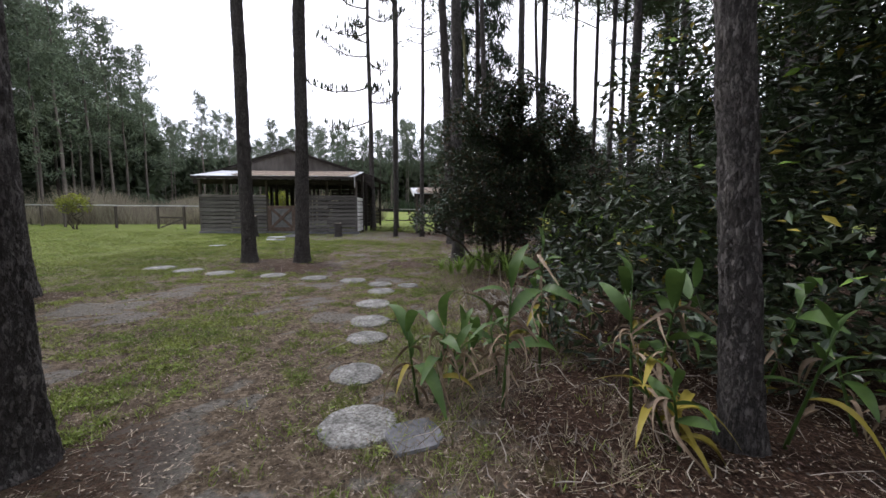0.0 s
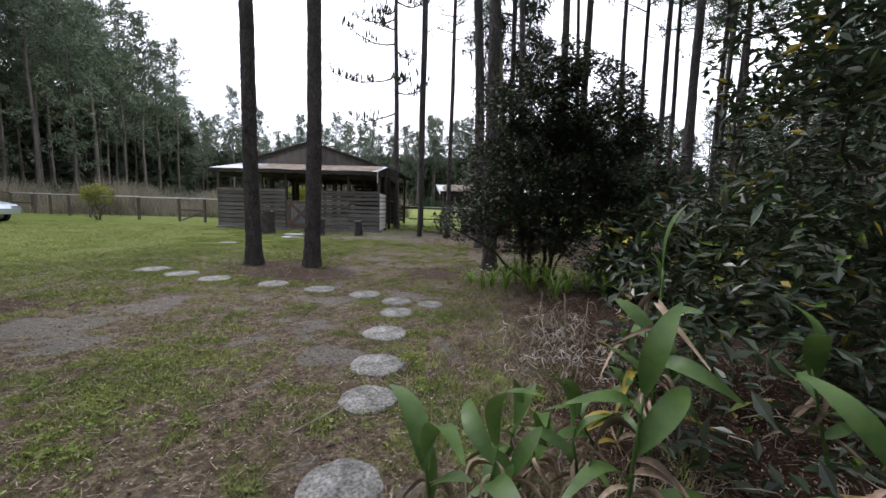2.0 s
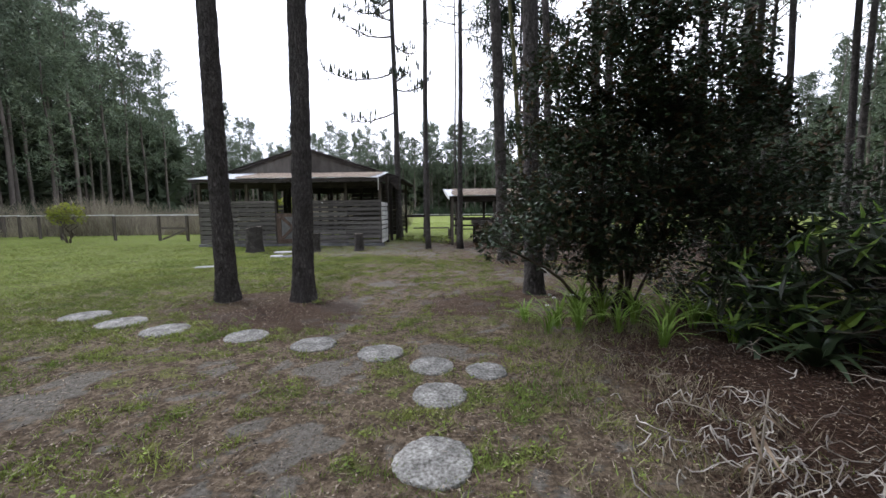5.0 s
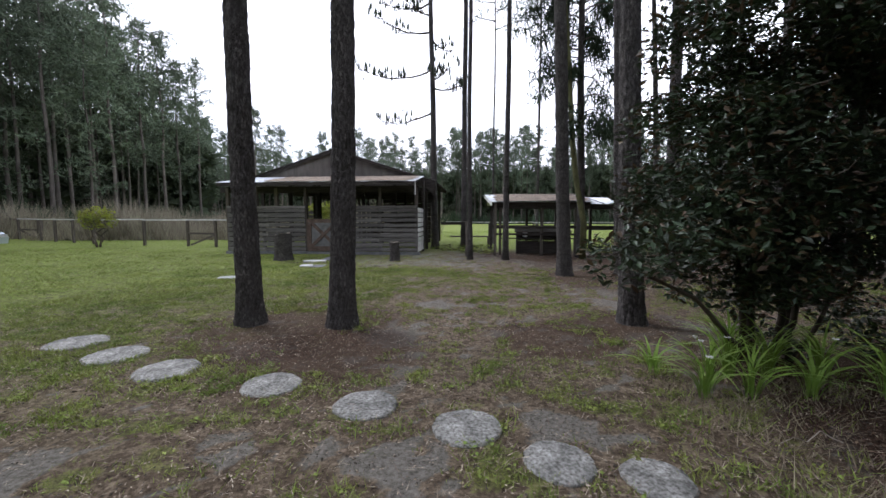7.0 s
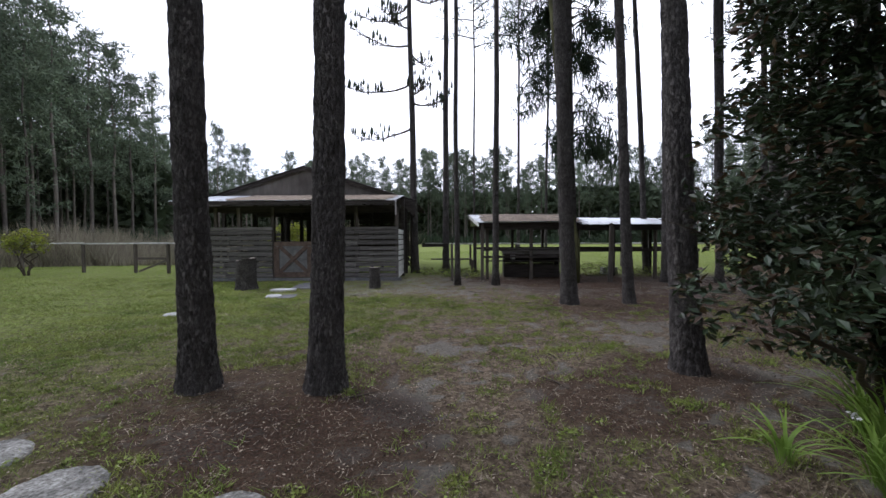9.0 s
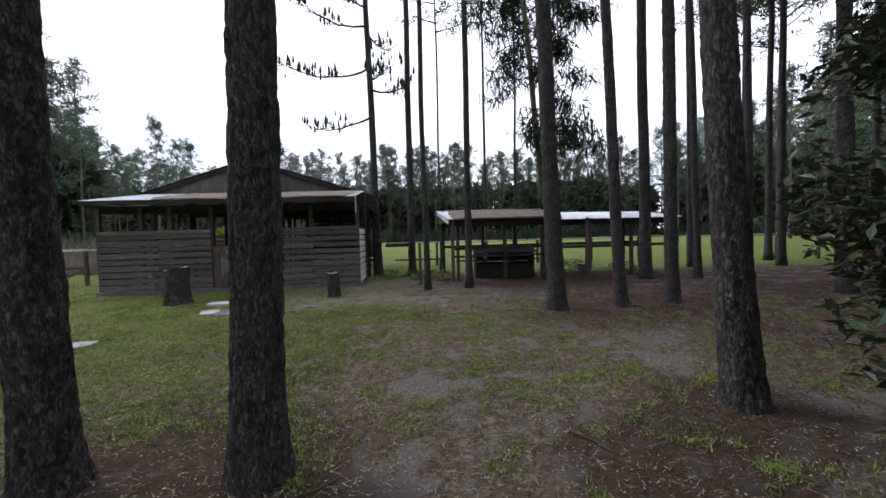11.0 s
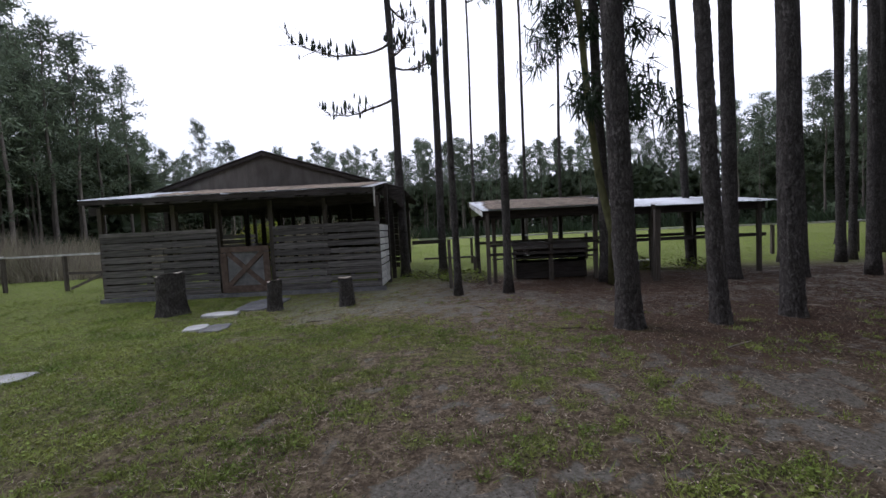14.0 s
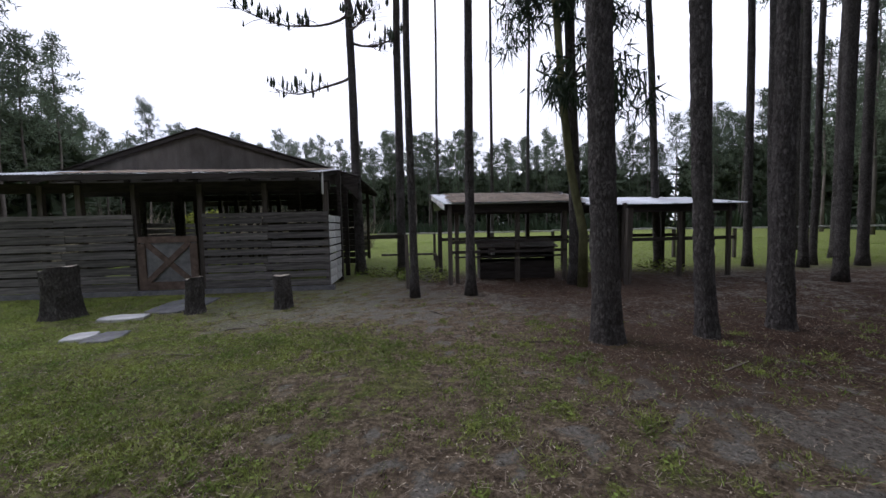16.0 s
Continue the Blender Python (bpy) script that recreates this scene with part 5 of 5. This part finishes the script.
for i, (x, y, n, ln, fl) in enumerate(((0.35, 8.9, 15, 0.42, 2), (0.62, 9.15, 20, 0.5, 1), (0.55, 8.7, 12, 0.4, 0), (0.95, 9.2, 20, 0.52, 0), (1.0, 8.75, 12, 0.38, 0), (1.3, 9.1, 18, 0.5, 1), (1.6, 8.85, 16, 0.46, 0),
                                       (1.3, 8.3, 12, 0.4, 0), (1.95, 9.0, 16, 0.45, 0), (0.2, 8.65, 9, 0.35, 1), (2.1, 8.5, 12, 0.4, 0), (0.8, 9.5, 16, 0.5, 0), (-0.02, 9.1, 7, 0.26, 0))):
    rosette("strap_plant", "clump of arching bright green strap leaves", x - 0.2, y - 0.1, n + 12, ln * 1.35, 0.024, M["strap"], 60 + i, (0.85, 1.5), flowers=fl)
shrub("broad_leaved_shrub", "dense mound of long drooping dark green leaves beside the shrub", 2.9, 8.3,
      [(0, 0, 0.6, 1.0, 0.9, 0.6), (0.5, 0.2, 0.95, 0.9, 0.8, 0.5), (-0.65, 0.3, 0.5, 0.6, 0.6, 0.45), (1.4, -0.2, 0.8, 0.9, 0.8, 0.8), (0.3, -0.9, 0.5, 0.8, 0.5, 0.5), (-0.3, 0.9, 0.8, 0.6, 0.5, 0.55)],
      3600, 0.3, M["laurel"], 15, [(0, 0, 0, 0, 0.9, 0.05)], extra=((M["strap"], 0.12, "yellow-green upper leaves"),), aspect=0.2, droop=0.6)
for i, (x, y, n, ln, w, mt) in enumerate(((2.25, 7.8, 26, 0.6, 0.1, "laurel"), (2.9, 7.3, 24, 0.6, 0.11, "laurel"), (2.1, 9.2, 24, 0.55, 0.05, "strap"), (3.5, 6.9, 24, 0.65, 0.11, "laurel"), (2.0, 8.3, 22, 0.5, 0.07, "laurel"))):
    rosette("broad_leaved_plant", "low plant with arching green leaves at the shrub's foot", x, y, n, ln, w, M[mt], 80 + i, (0.1, 1.15))


# ---- litter of the bed ----
def in_bed(x, y):
    return x > 0.35 + 0.35 * noise.noise(Vector((x, y * 1.3, 2))) and y < 9.2


g, r = Geo(), random.Random(5)
for _ in range(210):
    x, y = r.uniform(0.15, 2.8), r.uniform(1.9, 8.2)
    if not in_bed(x, y):
        continue
    a, ln, z = r.uniform(0, 6.28), r.uniform(0.08, 0.5), r.uniform(0.0, 0.1)
    p = [Vector((x + math.cos(a) * ln * k / 5 + r.gauss(0, 0.012), y + math.sin(a) * ln * k / 5 + r.gauss(0, 0.012), 0.012 + z + 0.09 * math.sin(k / 5 * 3.1) * r.random())) for k in range(6)]
    g.tube(p, [0.004, 0.004, 0.0036, 0.003, 0.0025, 0.002], 4, cap=False)
tagged(g.part("dry_stalks", M["straw"]), "tangle of dry pale stalks on the brown bed", "dry stalks", kind="stuff")
pts = [(x, y, 0.015 + 0.03 * r.random()) for x, y in ((r.uniform(0.1, 3.6), r.uniform(1.6, 9.2)) for _ in range(6500)) if in_bed(x, y)]
v, f = small_leaves(pts, 0.04, 0.0, 9, None, 0.35, 0.8)
g = Geo()
g.v, g.f = v, f
tagged(g.part("dead_leaves", M["dry"]), "curled dead leaves covering the brown bed", "dead leaves", kind="stuff")
for i, (x, y, h) in enumerate(((0.62, 5.1, 0.8), (0.75, 5.3, 0.7), (0.95, 4.9, 0.95), (0.3, 4.9, 0.55), (1.3, 5.6, 0.9), (0.45, 5.9, 0.6))):
    t = thing("dead_stalk", "upright withered brown plant stalk with curled leaves", "dead plant", (x, y, 0), group="withered stalks in the bed")
    top = Vector((r.uniform(-0.15, 0.15), r.uniform(-0.1, 0.1), h))
    Geo().tube([(0, 0, -0.02), top * 0.5 + Vector((0.02, 0, 0)), top], [0.007, 0.006, 0.004], 6).part("stem", M["straw"], t)
    for k in range(7):
        placed(r.choice(DRYLEAF), "dry_leaf", t, top * r.uniform(0.3, 1.0), r.uniform(0, 6.28), r.uniform(-1.0, 0.2), r.uniform(-1, 1), r.uniform(0.4, 0.7))


bleached = thing("bleached_stalks", "loose heap of bleached pale broken stalks on brown litter", "dry stalks", (0.78, 6.1, 0))
g = Geo()
for _ in range(120):
    x, y, a, ln = r.gauss(0, 0.36), r.gauss(0, 0.5), r.uniform(0, 6.28), r.uniform(0.05, 0.24)
    p = [Vector((x + math.cos(a + 0.3 * k) * ln * k / 5, y + math.sin(a + 0.25 * k) * ln * k / 5, 0.02 + 0.05 * r.random() + 0.08 * math.sin(k * 0.6) * r.random())) for k in range(6)]
    g.tube(p, [0.0045, 0.005, 0.0045, 0.004, 0.0035, 0.002], 4, cap=False)
tagged(g.part("broken_straw", M["bleached"], bleached), kind="stuff")

# ---- grass, weeds and fallen needles of the lawn ----
def near_stone(x, y):
    return any((x - a) ** 2 + (y - b) ** 2 < (d * 0.49) ** 2 for a, b, d in STONES)


gr = np.random.default_rng(21)
tufts, weeds, sprigs = [], [], []
N = 120000
for x, y, u in zip(gr.uniform(-9, 8, N), 18.5 * gr.uniform(0, 1, N) ** 1.25 + 0.6, gr.uniform(0, 1, N)):
    if in_bed(x, y) or near_stone(x, y) or any((x - a) ** 2 + (y - b) ** 2 < (q * 0.5) ** 2 for a, b, q in TREE_SPOTS):
        continue
    v = lawn_field(x, y)
    if v + 0.3 * u > 0.2:
        tufts.append((x, y))
    if v + 0.2 * u > 0.32 and u < 0.75:
        weeds.append((x, y, 0.012 + 0.012 * u))


def blades(places, per, h, w, spread, seed, mat, name, label, flat=0.5):
    q = np.random.default_rng(seed)
    p = np.repeat(np.array(places), per, 0)
    k = len(p)
    p = p + q.normal(size=(k, 2)) * spread
    a = q.uniform(0, 6.28, k)
    hh = h * q.uniform(0.4, 1.3, k)
    s = np.stack([np.cos(a), np.sin(a)], 1) * w
    v = np.zeros((k, 3, 3))
    v[:, 0, :2], v[:, 1, :2], v[:, 2, :2] = p - s, p + s, p + q.normal(size=(k, 2)) * hh[:, None] * flat
    v[:, :2, 2] = -0.006
    v[:, 2, 2] = hh
    ge = Geo()
    ge.v, ge.f = v.reshape(-1, 3).tolist(), (np.arange(k)[:, None] * 3 + np.arange(3)).tolist()
    tagged(ge.part(name, mat), label, "grass", kind="stuff")


far_t = [(a, b) for a, b, u in zip(gr.uniform(-30, 22, 60000), gr.uniform(5, 46, 60000), gr.uniform(0, 1, 60000))
         if not (-3 < a < 8 and b < 18) and not (-12.5 < a < -4.4 and 18.8 < b < 28) and (a < -3 - 9 * ((a * 7.3 + b * 3.1) % 1.0) or b > 22.5) and b > 7 + 7 * ((a * 3.7 + b * 9.1) % 1.0) and noise.noise(Vector((a * 0.5, b * 0.5, 3))) + u > 0.3]
west_t = [(a, b) for a, b, u in zip(-9 - 13 * gr.uniform(0, 1, 26000) ** 1.4, gr.uniform(1, 20, 26000), gr.uniform(0, 1, 26000))
          if noise.noise(Vector((a * 0.9, b * 0.9, 3))) + 0.8 * u > 0.2 and not (a > -12.4 and b > 18.8)]
blades(west_t, 5, 0.04, 0.006, 0.05, 17, M["grass"], "west_lawn_grass", "short olive grass thinning towards the pasture", 1.2)
blades([p for p in far_t if p[1] < 19], 5, 0.035, 0.007, 0.09, 16, M["grass"], "field_grass", "short olive grass where lawn turns to pasture", 1.6)
blades([p for p in far_t if p[1] >= 19], 5, 0.035, 0.009, 0.09, 6, M["pasture"], "pasture_grass", "short bright grass of the pasture", 1.8)
edge_t = [(a, b) for a, b, u in zip(gr.uniform(-0.35, 1.3, 1500), gr.uniform(2.6, 9.0, 1500), gr.uniform(0, 1, 1500)) if not near_stone(a, b) and noise.noise(Vector((a * 2, b * 2, 9))) + 0.5 * u - 0.35 * max(0, a - 0.7) > 0.1]
blades(edge_t, 6, 0.11, 0.0035, 0.05, 7, M["grass_dry"], "dry_edge_grass", "dry tufted grass along the edge of the bed", 0.8)
blades(edge_t[::3], 5, 0.07, 0.005, 0.05, 8, M["grass"], "green_edge_grass", "green tufts along the edge of the bed", 0.8)
blades(tufts, 6, 0.04, 0.0045, 0.03, 3, M["grass"], "lawn_grass", "short thin grass of the lawn", 1.0)
blades(tufts[::2], 3, 0.035, 0.003, 0.05, 4, M["grass_dry"], "dry_lawn_grass", "dry straw-coloured blades among the lawn", 1.3)
v, f = small_leaves(np.repeat(np.array(weeds), 3, 0) + gr.normal(size=(len(weeds) * 3, 3)) * np.array((0.025, 0.025, 0.004)), 0.03, -0.1, 12, None, 0.7, 0.85)
g = Geo()
g.v, g.f = v, f
tagged(g.part("lawn_weeds", M["grass"]), "small flat-leaved green weeds in the lawn", "weeds", kind="stuff")
# denser clumps that stand out of the thin lawn
cg = np.random.default_rng(31)
clumps = []
for x, y, u in zip(cg.uniform(-8, 6, 22000), 14 * cg.uniform(0, 1, 22000) ** 1.2 + 1.5, cg.uniform(0, 1, 22000)):
    if in_bed(x, y) or near_stone(x, y) or any((x - a) ** 2 + (y - b) ** 2 < (q * 0.55) ** 2 for a, b, q in TREE_SPOTS):
        continue
    if lawn_field(x, y) + 0.5 * noise.noise(Vector((x * 6, y * 6, 31))) + 0.12 * u > 0.26:
        clumps.append((x, y))
blades(clumps, 20, 0.037, 0.004, 0.045, 33, M["grass"], "grass_clumps", "low dense clumps of green grass in the lawn", 0.9)
# needles and chips
k = 60000
x, y = gr.uniform(-9, 9, k), 20 * gr.uniform(0, 1, k) ** 1.2 + 0.5
a, ln = gr.uniform(0, 6.28, k), gr.uniform(0.03, 0.11, k)
d = np.stack([np.cos(a), np.sin(a)], 1)
s = np.stack([-d[:, 1], d[:, 0]], 1) * 0.0022
z = 0.012 + gr.uniform(0, 0.012, k)
ok = np.array([not near_stone(p, q) or w < 0.12 for p, q, w in zip(x, y, gr.uniform(0, 1, k))])
v = np.zeros((k, 3, 3))
v[:, 0, :2], v[:, 1, :2], v[:, 2, :2] = np.stack([x, y], 1) - s, np.stack([x, y], 1) + s, np.stack([x, y], 1) + d * ln[:, None]
v[:, :, 2] = z[:, None]
v[:, 2, 2] += 0.01
v = v[ok]
g = Geo()
g.v, g.f = v.reshape(-1, 3).tolist(), (np.arange(len(v))[:, None] * 3 + np.arange(3)).tolist()
tagged(g.part("fallen_needles", M["chaff"]), "fallen pine needles scattered over lawn and sand", "pine needles", kind="stuff")
for nm, mt, cnt, sz, lab in (("litter_chips", "chaff", 52000, 0.021, "small tan leaf and bark chips on the sand"), ("dark_chips", "twig", 62000, 0.025, "dark bark crumbs scattered over lawn and sand")):
    pts = [(a, b, 0.014) for a, b, c in zip(gr.uniform(-8, 7, cnt), 17 * gr.uniform(0, 1, cnt) ** 1.3 + 0.5, gr.uniform(0, 1, cnt)) if c < 0.1 or not near_stone(a, b)]
    v, f = small_leaves(pts, sz, 0.0, cnt, None, 0.5, 0.9)
    g = Geo()
    g.v, g.f = v, f
    tagged(g.part(nm, M[mt]), lab, "litter", kind="stuff")
r = random.Random(77)
for i in range(26):
    x, y, a, ln = r.uniform(-6, 4), r.uniform(4, 17), r.uniform(0, 3.14), r.uniform(0.12, 0.5)
    if near_stone(x, y):
        continue
    g = Geo().tube([(-ln / 2, 0, 0.012), (0, r.uniform(-0.03, 0.03), 0.02), (ln / 2, 0, 0.012)], [0.007, 0.008, 0.004], 5)
    ob = new("fallen_twig", g.mesh("fallen_twig", M["twig"] if i % 3 else M["straw"]))
    ob.location, ob.rotation_euler = (x, y, 0), (0, 0, a)
    tagged(ob, "thin fallen pine twig lying on the lawn", "twig", "twigs on the lawn")

# ---- small things in the shed ----
ob = new("water_trough", Geo().box((0, 0, 0.13), (0.55, 0.32, 0.26), 0.1, jit=0.01).mesh("water_trough", M["whitewash"]))
ob.location = (3.05, 22.0, 0)
tagged(ob, "pale low water trough on the grass behind the shed rail", "trough")
ob = thing("jug", "small pale plastic jug on the shelf of the shed", "jug", (-0.74, 20.72, 0.645))
Geo().tube([(0, 0, 0), (0, 0, 0.16), (0, 0, 0.2), (0, 0, 0.23)], [0.085, 0.09, 0.05, 0.03], 12).part("container", M["whitewash"], ob)
Geo().tube([(0, 0, 0.23), (0, 0, 0.26)], [0.032, 0.032], 10).part("cap", M["slab_dark"], ob)

# ---- parked car ----
car = thing("parked_car", "pale silver-blue sedan parked on the grass by the fence", "car", (-23.3, 17.2, 0), 0.12)
prof = [(2.2, 0.35), (2.25, 0.6), (2.05, 0.78), (1.1, 0.95), (0.35, 1.4), (-0.9, 1.43), (-1.6, 1.05), (-2.15, 1.0), (-2.22, 0.6), (-2.15, 0.3)]
rings = []
g = Geo()
for y, kx, kz in ((-0.86, 0.97, 0.97), (-0.8, 1, 1), (0.8, 1, 1), (0.86, 0.97, 0.97)):
    for x, z in prof:
        inset = 0.16 if z > 1.2 else 0
        g.v.append((x * kx, y * (1 - inset), 0.3 + (z - 0.3) * kz))
m_ = len(prof)
for j in range(3):
    for i in range(m_):
        g.f.append((j * m_ + i, j * m_ + (i + 1) % m_, (j + 1) * m_ + (i + 1) % m_, (j + 1) * m_ + i))
g.f += [tuple(range(m_ - 1, -1, -1)), tuple(range(3 * m_, 4 * m_))]
g.part("body", M["car"], car)
for sy in (-1, 1):
    yy = 0.79 * sy
    Geo().add([(0.98, yy * 1.05, 0.97), (0.4, yy * 0.9, 1.34), (-0.1, yy * 0.9, 1.35), (-0.1, yy * 1.09, 0.97)], [(0, 1, 2, 3)]).part("side_window", M["glass"], car)
    Geo().add([(-0.15, yy * 1.09, 0.97), (-0.15, yy * 0.9, 1.35), (-0.85, yy * 0.9, 1.35), (-1.4, yy * 1.05, 1.0)], [(0, 1, 2, 3)]).part("side_window", M["glass"], car)
    Geo().box((2.2, 0.6 * sy, 0.66), (0.1, 0.34, 0.13), jit=0.01).part("headlight", M["rim"], car)
    for x in (1.38, -1.35):
        w = new("wheel")
        w.parent = car
        w.location = (x, 0.78 * sy, 0.31)
        Geo().tube([(0, -0.11, 0), (0, -0.09, 0), (0, 0.09, 0), (0, 0.11, 0)], [0.28, 0.31, 0.31, 0.28], 24).part("tyre", M["rubber"], w, smooth=True)
        Geo().tube([(0, -0.116, 0), (0, 0.116, 0)], [0.2, 0.2], 18).part("rim", M["rim"], w)
Geo().add([(1.08, -0.7, 0.98), (1.08, 0.7, 0.98), (0.4, 0.62, 1.4), (0.4, -0.62, 1.4)], [(0, 1, 2, 3)]).part("windscreen", M["glass"], car)
